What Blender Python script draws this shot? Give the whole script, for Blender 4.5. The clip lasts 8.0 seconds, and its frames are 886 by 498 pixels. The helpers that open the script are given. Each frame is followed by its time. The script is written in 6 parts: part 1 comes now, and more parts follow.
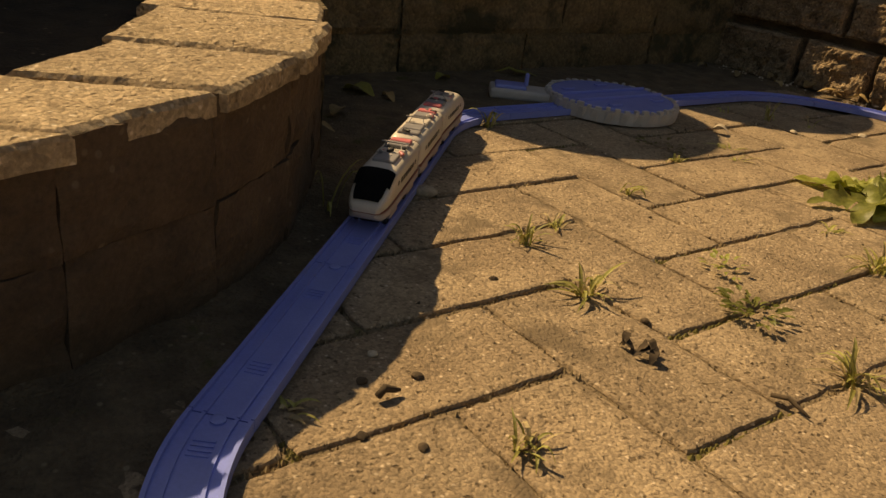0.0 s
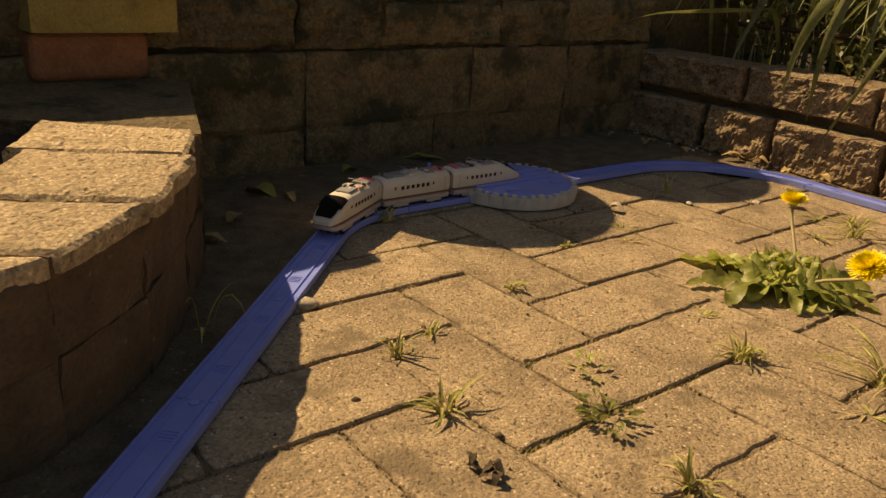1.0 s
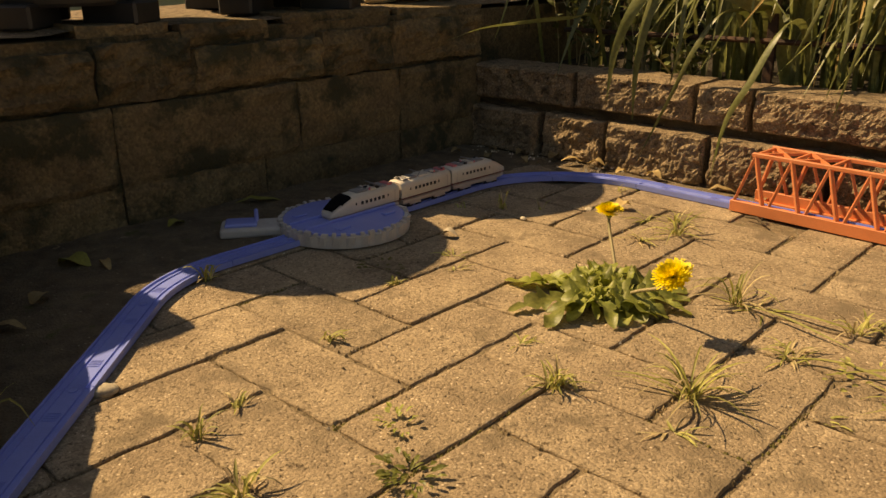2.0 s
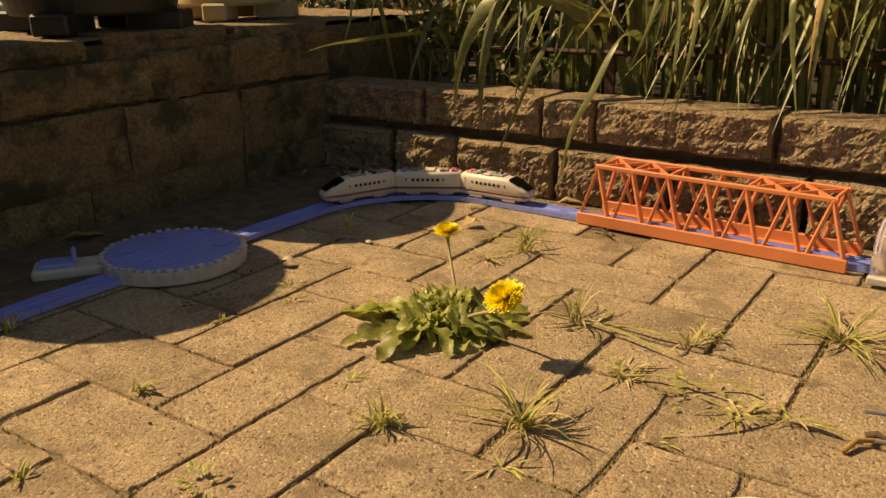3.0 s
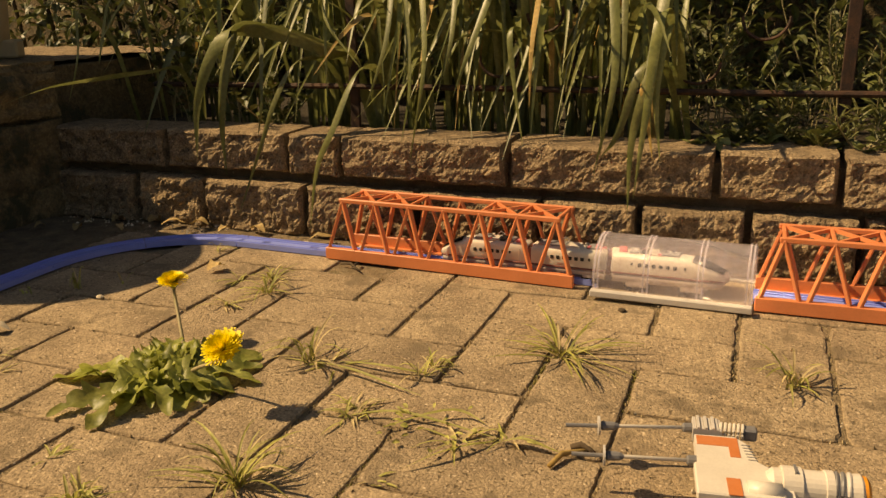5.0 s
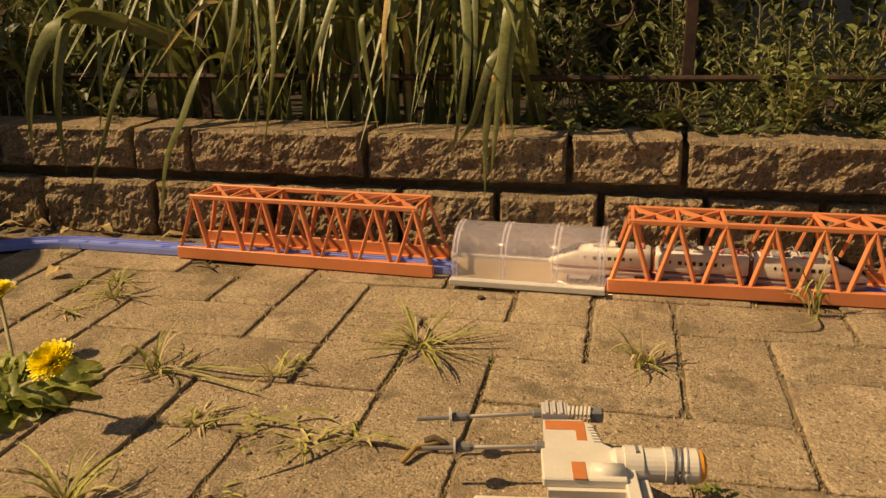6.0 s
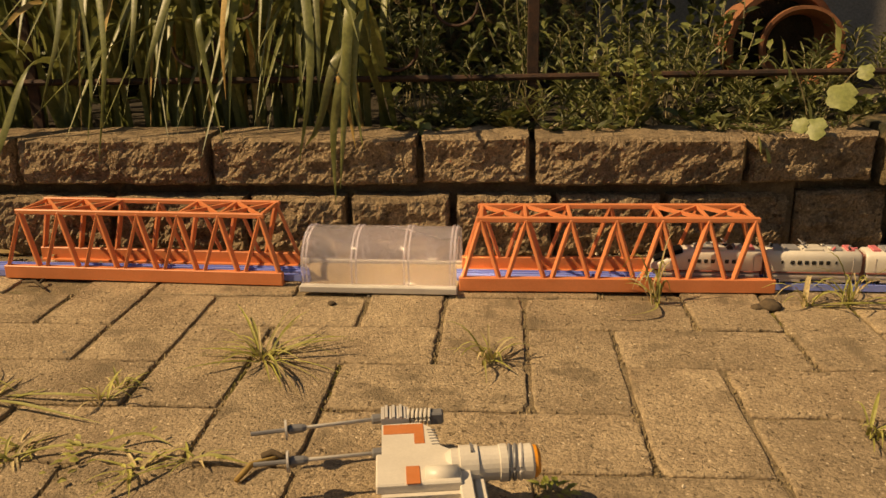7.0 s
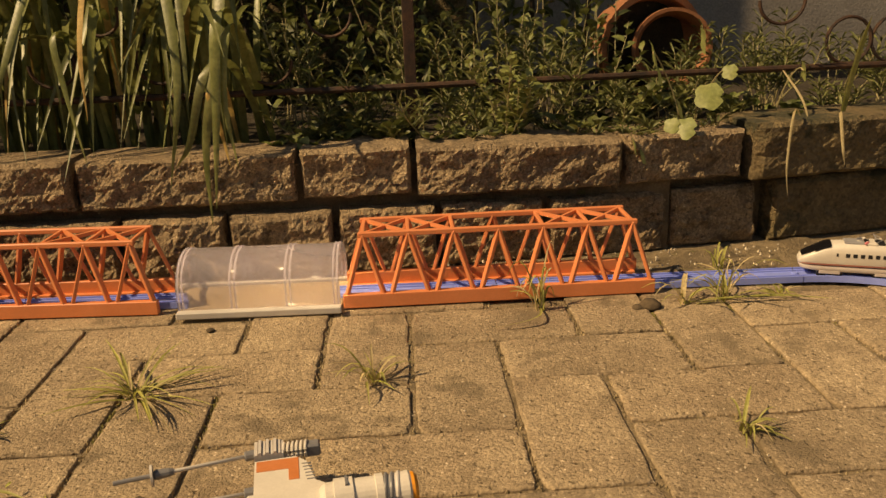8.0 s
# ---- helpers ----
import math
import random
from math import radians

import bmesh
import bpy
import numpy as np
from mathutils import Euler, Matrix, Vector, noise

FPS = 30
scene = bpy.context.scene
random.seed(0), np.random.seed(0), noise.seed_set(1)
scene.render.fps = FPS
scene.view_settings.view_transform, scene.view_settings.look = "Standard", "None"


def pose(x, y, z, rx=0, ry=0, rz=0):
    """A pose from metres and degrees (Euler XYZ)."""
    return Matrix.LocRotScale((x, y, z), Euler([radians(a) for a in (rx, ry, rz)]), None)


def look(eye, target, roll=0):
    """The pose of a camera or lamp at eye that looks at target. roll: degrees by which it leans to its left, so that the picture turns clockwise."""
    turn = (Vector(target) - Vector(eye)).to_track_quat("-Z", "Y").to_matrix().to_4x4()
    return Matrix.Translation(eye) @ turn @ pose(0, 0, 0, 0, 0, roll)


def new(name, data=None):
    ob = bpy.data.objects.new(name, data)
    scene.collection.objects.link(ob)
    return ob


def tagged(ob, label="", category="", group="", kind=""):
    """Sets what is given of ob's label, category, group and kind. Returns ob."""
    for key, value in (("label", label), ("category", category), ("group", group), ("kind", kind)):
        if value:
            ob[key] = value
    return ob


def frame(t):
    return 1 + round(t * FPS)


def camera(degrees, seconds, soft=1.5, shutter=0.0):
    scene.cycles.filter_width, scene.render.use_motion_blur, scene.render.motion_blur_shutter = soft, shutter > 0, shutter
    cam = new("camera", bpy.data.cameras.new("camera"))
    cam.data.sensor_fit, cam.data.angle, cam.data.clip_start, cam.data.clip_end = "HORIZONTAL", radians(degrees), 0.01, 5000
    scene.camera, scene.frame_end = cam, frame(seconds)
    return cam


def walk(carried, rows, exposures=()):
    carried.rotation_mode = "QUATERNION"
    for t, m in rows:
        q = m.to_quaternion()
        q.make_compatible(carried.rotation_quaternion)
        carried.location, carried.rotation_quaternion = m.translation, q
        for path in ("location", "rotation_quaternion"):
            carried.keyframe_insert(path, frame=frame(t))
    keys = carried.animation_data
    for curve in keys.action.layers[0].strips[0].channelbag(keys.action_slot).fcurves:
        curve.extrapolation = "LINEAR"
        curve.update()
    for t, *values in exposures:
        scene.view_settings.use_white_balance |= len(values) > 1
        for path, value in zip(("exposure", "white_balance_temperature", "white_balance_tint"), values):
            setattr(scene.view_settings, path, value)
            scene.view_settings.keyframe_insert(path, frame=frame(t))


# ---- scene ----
cam = camera(56.8, 8.0, soft=1.5)
EV, KELVIN, TINT = 0.08, 9700.0, 12.5
PATH = [
    (0, (-0.289, -1.064, 0.282), (-1.728, 0.066, -0.525), 7.1),
    (0.2, (-0.282, -1.051, 0.300), (-1.720, 0.112, -0.433), 6.3),
    (0.5, (-0.273, -1.033, 0.318), (-1.71, 0.169, -0.385), 5.3),
    (1, (-0.238, -0.993, 0.354), (-1.678, 0.21, -0.338), 4.2),
    (1.2, (-0.227, -0.98, 0.366), (-1.597, 0.314, -0.304), 3.5),
    (2.3, (-0.19, -0.861, 0.398), (-1.467, 0.526, -0.271), -1.0),
    (2.5, (-0.191, -0.842, 0.39), (-1.424, 0.594, -0.256), -0.6),
    (3, (-0.172, -0.807, 0.39), (-1.264, 0.741, -0.251), -0.9),
    (3.5, (-0.147, -0.803, 0.399), (-1.176, 0.802, -0.205), -0.8),
    (4, (-0.125, -0.777, 0.403), (-1.055, 0.897, -0.174), -0.6),
    (4.5, (-0.11, -0.759, 0.396), (-0.911, 0.982, -0.176), -1.1),
    (5.8, (-0.078, -0.721, 0.392), (-0.568, 1.121, -0.213), -1.0),
    (6, (-0.072, -0.716, 0.391), (-0.489, 1.141, -0.222), -1.0),
    (6.5, (-0.058, -0.705, 0.383), (-0.318, 1.179, -0.235), -0.9),
    (7, (-0.03, -0.692, 0.382), (-0.169, 1.209, -0.225), -1.0),
    (7.5, (-0.012, -0.68, 0.386), (-0.035, 1.225, -0.224), -1.5),
    (8, (0.002, -0.67, 0.39), (0.088, 1.234, -0.216), -2.1),
]
walk(cam, [(t, look(eye, target, roll)) for t, eye, target, roll in PATH], exposures=[(t, EV + d, KELVIN, TINT) for t, d in ((0.0, -0.08), (0.5, 0.10), (1.0, 0.20), (2.5, 0.28), (3.5, 0.22), (4.5, 0.16), (6.0, -0.06), (6.5, -0.13), (8.0, -0.11))])

# ---- light ----
SUN_TO = Vector((-0.680, -0.170, 0.720)).normalized()
world = bpy.data.worlds.new("sky")
scene.world = world
world.use_nodes = True
wt = world.node_tree
sky = wt.nodes.new("ShaderNodeTexSky")
sky.sky_type = "NISHITA"
sky.sun_disc = False
sky.sun_elevation = math.asin(SUN_TO.z)
sky.sun_rotation = math.atan2(SUN_TO.x, SUN_TO.y)
wt.links.new(sky.outputs[0], wt.nodes["Background"].inputs[0])
wt.nodes["Background"].inputs[1].default_value = 0.063
sun = new("sun", bpy.data.lights.new("sun", "SUN"))
sun.data.energy, sun.data.angle, sun.data.color = 5.0, radians(0.6), (1.0, 0.84, 0.60)
sun.matrix_world = look(SUN_TO * 10, (0, 0, 0))


# ---- materials ----
def mat(name, a, b, rough=0.7, scale=40.0, fine=400.0, bump=0.3, depth=0.002, speck=None, metal=0.0, stain=None, island=0.0, rand=0.0, spec=0.5, trans=0.0, grain=0.55, gravel=0.0, pits=0.0):
    """Two tones mixed by noise at two scales, specks, stains, bump; island or rand vary the brightness piece by piece."""
    m = bpy.data.materials.new(name)
    m.use_nodes = True
    n, l = m.node_tree.nodes, m.node_tree.links
    bsdf = n["Principled BSDF"]
    bsdf.inputs["Roughness"].default_value = rough
    bsdf.inputs["Metallic"].default_value = metal
    bsdf.inputs["Specular IOR Level"].default_value = spec
    geo = n.new("ShaderNodeTexCoord")
    info = n.new("ShaderNodeObjectInfo")
    shift = n.new("ShaderNodeVectorMath")
    shift.operation = "MULTIPLY_ADD"
    l.new(info.outputs["Random"], shift.inputs[0])
    shift.inputs[1].default_value = (7.3, 3.1, 5.7)
    l.new(geo.outputs["Object"], shift.inputs[2])

    def noise_at(s, detail=4.0, roughness=0.6):
        t = n.new("ShaderNodeTexNoise")
        t.inputs["Scale"].default_value, t.inputs["Detail"].default_value, t.inputs["Roughness"].default_value = s, detail, roughness
        l.new(shift.outputs[0], t.inputs["Vector"])
        return t.outputs["Fac"]

    def ramp(fac, p0, p1, c0=(0, 0, 0, 1), c1=(1, 1, 1, 1)):
        r = n.new("ShaderNodeValToRGB")
        e = r.color_ramp.elements
        e[0].position, e[1].position, e[0].color, e[1].color = p0, p1, c0, c1
        l.new(fac, r.inputs[0])
        return r.outputs[0]

    def mix(fac, x, y, kind="MIX"):
        k = n.new("ShaderNodeMix")
        k.data_type, k.blend_type = "RGBA", kind
        for sock, val in ((k.inputs[0], fac), (k.inputs[6], x), (k.inputs[7], y)):
            if isinstance(val, (int, float)):
                sock.default_value = val
            elif isinstance(val, tuple):
                sock.default_value = (*val, 1)
            else:
                l.new(val, sock)
        return k.outputs[2]

    big = noise_at(scale)
    small = noise_at(fine, 3.0)
    col = mix(ramp(big, 0.32, 0.68), a, b)
    col = mix(grain, col, ramp(small, 0.25, 0.75, (0.45, 0.45, 0.45, 1), (1.35, 1.35, 1.35, 1)), "MULTIPLY")
    height = small
    if speck:
        v = n.new("ShaderNodeTexVoronoi")
        v.inputs["Scale"].default_value = speck[1]
        l.new(shift.outputs[0], v.inputs["Vector"])
        spot = ramp(v.outputs["Distance"], 0.18, 0.34, (1, 1, 1, 1), (0, 0, 0, 1))
        pick = n.new("ShaderNodeSeparateColor")
        l.new(v.outputs["Color"], pick.inputs[0])
        gate = n.new("ShaderNodeMath")
        gate.operation = "GREATER_THAN"
        gate.inputs[1].default_value = 1 - speck[2]
        l.new(pick.outputs[0], gate.inputs[0])
        both = n.new("ShaderNodeMath")
        both.operation = "MULTIPLY"
        l.new(spot, both.inputs[0])
        l.new(gate.outputs[0], both.inputs[1])
        col = mix(both.outputs[0], col, speck[0])
    if gravel:
        g = n.new("ShaderNodeTexVoronoi")
        g.inputs["Scale"].default_value = gravel
        l.new(shift.outputs[0], g.inputs["Vector"])
        tone = n.new("ShaderNodeSeparateColor")
        l.new(g.outputs["Color"], tone.inputs[0])
        col = mix(0.6, col, ramp(tone.outputs[1], 0.0, 1.0, (0.55, 0.53, 0.50, 1), (1.38, 1.36, 1.34, 1)), "MULTIPLY")
        lump = n.new("ShaderNodeMath")
        lump.operation = "MULTIPLY_ADD"
        l.new(g.outputs["Distance"], lump.inputs[0])
        lump.inputs[1].default_value = -0.55
        l.new(noise_at(gravel * 0.42, 8.0, 0.78), lump.inputs[2])
        height = lump.outputs[0]
    if pits:
        hole = ramp(noise_at(pits, 2.0, 0.5), 0.62, 0.70)
        col = mix(hole, col, mix(1.0, col, (0.45, 0.42, 0.38), "MULTIPLY"))
        sink = n.new("ShaderNodeMath")
        sink.operation = "MULTIPLY_ADD"
        l.new(hole, sink.inputs[0])
        sink.inputs[1].default_value = -0.6
        l.new(height, sink.inputs[2])
        height = sink.outputs[0]
    if stain:
        s = noise_at(stain[1], 6.0, 0.7)
        col = mix(ramp(s, stain[2], stain[2] + 0.1), col, stain[0])
    if rand or island:
        src = info.outputs["Random"]
        if island:
            src = n.new("ShaderNodeNewGeometry").outputs["Random Per Island"]
        amt = rand or island
        rng = n.new("ShaderNodeMapRange")
        rng.inputs[3].default_value, rng.inputs[4].default_value = 1 - amt, 1 + amt
        l.new(src, rng.inputs[0])
        col = mix(1.0, col, rng.outputs[0], "MULTIPLY")
    l.new(col, bsdf.inputs["Base Color"])
    if bump:
        bn = n.new("ShaderNodeBump")
        bn.inputs["Strength"].default_value, bn.inputs["Distance"].default_value = bump, depth
        add = n.new("ShaderNodeMath")
        add.operation = "ADD"
        l.new(height, add.inputs[0])
        l.new(big, add.inputs[1])
        l.new(add.outputs[0], bn.inputs["Height"])
        l.new(bn.outputs[0], bsdf.inputs["Normal"])
    if trans:
        tr = n.new("ShaderNodeBsdfTranslucent")
        l.new(col, tr.inputs[0])
        ms = n.new("ShaderNodeMixShader")
        ms.inputs[0].default_value = trans
        l.new(bsdf.outputs[0], ms.inputs[1])
        l.new(tr.outputs[0], ms.inputs[2])
        l.new(ms.outputs[0], n["Material Output"].inputs[0])
    return m


PAVER = mat("paver", (0.265, 0.194, 0.124), (0.435, 0.330, 0.214), 0.95, 11, 520, 0.85, 0.0022, ((0.60, 0.48, 0.345), 230, 0.18), stain=((0.20, 0.147, 0.092), 14, 0.54), rand=0.11, grain=0.6, gravel=360, pits=190)
PAVER_FAR = mat("paver_far", (0.29, 0.21, 0.135), (0.43, 0.325, 0.21), 0.92, 13, 620, 1.0, 0.0020, ((0.66, 0.53, 0.38), 270, 0.26), island=0.12, grain=0.8)
SAND = mat("joint_sand", (0.18, 0.132, 0.078), (0.31, 0.23, 0.14), 1.0, 60, 420, 1.0, 0.004, ((0.34, 0.27, 0.18), 260, 0.15), stain=((0.15, 0.14, 0.04), 16, 0.62), grain=0.7)
# step brick darkened: the riser's shade is put into this colour
RISER = mat("shaded_brick", (0.075, 0.050, 0.031), (0.13, 0.088, 0.054), 0.95, 25, 260, 0.8, 0.003, ((0.16, 0.12, 0.08), 120, 0.08))
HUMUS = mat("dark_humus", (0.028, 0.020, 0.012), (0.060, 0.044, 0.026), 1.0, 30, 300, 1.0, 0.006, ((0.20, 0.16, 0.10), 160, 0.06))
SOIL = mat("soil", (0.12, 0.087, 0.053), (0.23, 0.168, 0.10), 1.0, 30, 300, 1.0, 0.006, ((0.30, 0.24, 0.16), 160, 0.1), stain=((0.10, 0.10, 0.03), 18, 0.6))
BLOCK = mat("split_stone", (0.25, 0.175, 0.105), (0.43, 0.315, 0.195), 0.95, 55, 420, 1.0, 0.005, ((0.55, 0.43, 0.29), 180, 0.12), stain=((0.13, 0.09, 0.055), 24, 0.56), rand=0.12, grain=0.7, gravel=300, pits=120)
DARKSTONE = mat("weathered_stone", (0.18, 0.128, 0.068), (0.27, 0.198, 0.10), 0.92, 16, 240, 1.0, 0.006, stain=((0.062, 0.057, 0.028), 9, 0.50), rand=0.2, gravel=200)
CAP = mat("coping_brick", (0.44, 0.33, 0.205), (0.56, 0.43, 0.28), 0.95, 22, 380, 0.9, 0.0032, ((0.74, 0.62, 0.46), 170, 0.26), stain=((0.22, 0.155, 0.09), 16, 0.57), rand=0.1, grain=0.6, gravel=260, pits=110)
REDBRICK = mat("red_brick", (0.33, 0.125, 0.06), (0.42, 0.18, 0.09), 0.9, 25, 300, 0.7, 0.003, stain=((0.2, 0.1, 0.06), 14, 0.6))
YELLOWBRICK = mat("buff_brick", (0.36, 0.25, 0.07), (0.45, 0.33, 0.11), 0.9, 25, 300, 0.7, 0.003, stain=((0.22, 0.15, 0.05), 14, 0.6))
BLUE = mat("blue_plastic", (0.225, 0.285, 0.72), (0.255, 0.32, 0.76), 0.27, 30, 500, 0.08, 0.0005, stain=((0.27, 0.30, 0.58), 22, 0.62), grain=0.12)
ORANGE = mat("orange_plastic", (0.77, 0.255, 0.11), (0.82, 0.285, 0.13), 0.42, 30, 500, 0.08, 0.0005, stain=((0.66, 0.21, 0.09), 22, 0.66), trans=0.12, grain=0.12)
GREY = mat("grey_plastic", (0.48, 0.44, 0.41), (0.56, 0.52, 0.48), 0.5, 40, 500, 0.1, 0.0005, stain=((0.28, 0.26, 0.22), 30, 0.62), grain=0.12)
WHITE = mat("white_plastic", (0.61, 0.55, 0.475), (0.67, 0.61, 0.53), 0.4, 40, 500, 0.05, 0.0004, stain=((0.63, 0.57, 0.49), 30, 0.66), grain=0.12)
BURNT = mat("faded_orange_sticker", (0.52, 0.16, 0.05), (0.58, 0.20, 0.08), 0.5, 60, 500, 0.05, 0.0003, grain=0.15)
MAROON = mat("maroon_stripe", (0.20, 0.07, 0.06), (0.25, 0.09, 0.07), 0.45, 60, 500, 0.05, 0.0003, grain=0.12)
SKIRT = mat("mauve_grey_plastic", (0.45, 0.38, 0.35), (0.52, 0.45, 0.41), 0.5, 60, 500, 0.1, 0.0004, grain=0.12)
BLACK = mat("black_plastic", (0.010, 0.010, 0.011), (0.017, 0.016, 0.017), 0.5, 60, 500, 0.05, 0.0003)
WINDSCREEN = mat("windscreen_black", (0.006, 0.006, 0.007), (0.010, 0.009, 0.010), 0.45, 60, 500, 0.0, 0.0003, spec=0.015)
ROOFGREY = mat("roof_grey_plastic", (0.22, 0.21, 0.22), (0.30, 0.29, 0.29), 0.5, 60, 500, 0.1, 0.0004, grain=0.12)
PINK = mat("pink_plastic", (0.60, 0.15, 0.17), (0.68, 0.20, 0.21), 0.45, 60, 500, 0.05, 0.0003, grain=0.12)
DARKGREY = mat("dark_grey_plastic", (0.16, 0.155, 0.16), (0.20, 0.195, 0.20), 0.45, 60, 500, 0.08, 0.0004, grain=0.12)
AMBER = mat("amber_plastic", (0.75, 0.27, 0.03), (0.8, 0.32, 0.05), 0.3, 60, 500, 0.05, 0.0003, grain=0.12)
LEAF = mat("dandelion_leaf", (0.23, 0.265, 0.05), (0.47, 0.475, 0.15), 0.44, 60, 260, 0.5, 0.001, rand=0.42, trans=0.45)
GRASS = mat("grass_blade", (0.30, 0.30, 0.07), (0.48, 0.44, 0.15), 0.6, 60, 300, 0.2, 0.0005, island=0.35, trans=0.3)
STRAW = mat("dry_grass", (0.42, 0.32, 0.16), (0.52, 0.42, 0.24), 0.8, 60, 300, 0.3, 0.0005, island=0.3, trans=0.2)
STRAP = mat("strap_leaf", (0.12, 0.14, 0.035), (0.27, 0.272, 0.10), 0.42, 14, 160, 0.4, 0.001, rand=0.3, trans=0.28, stain=((0.26, 0.25, 0.10), 9, 0.66))
STRAPDRY = mat("dry_strap_leaf", (0.40, 0.24, 0.06), (0.50, 0.36, 0.15), 0.7, 14, 160, 0.4, 0.001, rand=0.2, trans=0.25)
SHRUB = mat("shrub_leaf", (0.055, 0.075, 0.018), (0.16, 0.17, 0.055), 0.5, 20, 200, 0.3, 0.001, island=0.5, trans=0.22)
FEATHER = mat("needle_leaf", (0.07, 0.085, 0.025), (0.21, 0.21, 0.075), 0.5, 20, 200, 0.3, 0.001, island=0.45, trans=0.22)
IVY = mat("round_leaf", (0.17, 0.20, 0.055), (0.30, 0.31, 0.12), 0.5, 20, 200, 0.3, 0.001, island=0.2, trans=0.25)
STALK = mat("stalk", (0.30, 0.27, 0.14), (0.38, 0.30, 0.16), 0.6, 40, 300, 0.2, 0.0005)
PETAL = mat("yellow_petal", (0.90, 0.72, 0.025), (0.94, 0.78, 0.05), 0.6, 60, 400, 0.2, 0.0005, island=0.12, trans=0.2)
IRON = mat("rusty_iron", (0.03, 0.022, 0.02), (0.10, 0.05, 0.03), 0.7, 50, 400, 0.6, 0.001, metal=0.4)
TERRA = mat("terracotta", (0.25, 0.095, 0.042), (0.36, 0.145, 0.07), 0.85, 20, 300, 0.4, 0.001, stain=((0.12, 0.075, 0.045), 14, 0.57))
# cream kept dim: foliage shade on the pot is put into this colour
CREAM = mat("cream_plastic", (0.40, 0.31, 0.18), (0.46, 0.37, 0.23), 0.5, 20, 300, 0.1, 0.0005, stain=((0.40, 0.31, 0.19), 12, 0.6), grain=0.12)
DARKPOT = mat("dark_pot_plastic", (0.022, 0.021, 0.02), (0.035, 0.032, 0.03), 0.5, 20, 300, 0.1, 0.0005, grain=0.12)
MINT = mat("mint_plastic", (0.24, 0.37, 0.31), (0.29, 0.43, 0.36), 0.4, 20, 300, 0.1, 0.0005, grain=0.12)
RENDERWALL = mat("pale_render", (0.24, 0.212, 0.188), (0.31, 0.277, 0.245), 0.95, 6, 160, 0.6, 0.003, stain=((0.20, 0.18, 0.155), 4, 0.58))
DRYLEAF = mat("dry_leaf", (0.32, 0.21, 0.08), (0.45, 0.33, 0.16), 0.8, 40, 300, 0.4, 0.001, rand=0.3, trans=0.15)
YELLOWLEAF = mat("yellowing_leaf", (0.36, 0.33, 0.06), (0.45, 0.42, 0.10), 0.6, 40, 300, 0.4, 0.001, rand=0.2, trans=0.2)
PEBBLE = mat("pebble", (0.42, 0.34, 0.24), (0.60, 0.52, 0.40), 0.85, 40, 300, 0.4, 0.001, rand=0.3)
DIRT = mat("dark_debris", (0.055, 0.038, 0.024), (0.12, 0.083, 0.048), 0.95, 60, 300, 0.6, 0.001, rand=0.3)
JOINTFILL = mat("joint_crumb", (0.19, 0.145, 0.08), (0.38, 0.29, 0.17), 0.95, 30, 500, 0.5, 0.001, island=0.5)
MOSS = mat("moss", (0.12, 0.105, 0.03), (0.20, 0.17, 0.05), 0.95, 60, 500, 0.8, 0.002)
CLEAR = bpy.data.materials.new("clear_plastic")
CLEAR.use_nodes = True
_n, _l = CLEAR.node_tree.nodes, CLEAR.node_tree.links
_b = _n["Principled BSDF"]
_b.inputs["Base Color"].default_value = (0.92, 0.90, 0.90, 1)
_b.inputs["Roughness"].default_value = 0.16
_b.inputs["IOR"].default_value = 1.12
_b.inputs["Transmission Weight"].default_value = 1.0
_h = _n.new("ShaderNodeBsdfDiffuse")
_h.inputs[0].default_value = (0.64, 0.58, 0.66, 1)
_t = _n.new("ShaderNodeTexNoise")
_t.inputs["Scale"].default_value = 35.0
_r = _n.new("ShaderNodeMapRange")
_r.inputs[1].default_value, _r.inputs[2].default_value, _r.inputs[3].default_value, _r.inputs[4].default_value = 0.3, 0.75, 0.08, 0.22
_l.new(_t.outputs["Fac"], _r.inputs[0])
_m = _n.new("ShaderNodeMixShader")
_l.new(_r.outputs[0], _m.inputs[0])
_l.new(_b.outputs[0], _m.inputs[1])
_l.new(_h.outputs[0], _m.inputs[2])
_l.new(_m.outputs[0], _n["Material Output"].inputs[0])

RIB = CLEAR.copy()
RIB.name = "frosted_plastic"
for node in RIB.node_tree.nodes:
    if node.type == "MAP_RANGE":
        node.inputs[3].default_value, node.inputs[4].default_value = 0.26, 0.42


# ---- mesh helpers ----
def finish(name, bm, material, smooth=False):
    me = bpy.data.meshes.new(name)
    bmesh.ops.recalc_face_normals(bm, faces=bm.faces[:])
    bm.to_mesh(me)
    bm.free()
    me.materials.append(material)
    if smooth:
        me.shade_smooth()
    return me


def part(name, bm, material, parent=None, label="", smooth=False):
    ob = new(name, finish(name, bm, material, smooth))
    ob.parent = parent
    return tagged(ob, label)


def thing(name, label, category, m=None, group="", kind=""):
    ob = new(name)
    if m is not None:
        ob.matrix_basis = m
    ob.empty_display_size = 0.02
    return tagged(ob, label, category, group, kind)


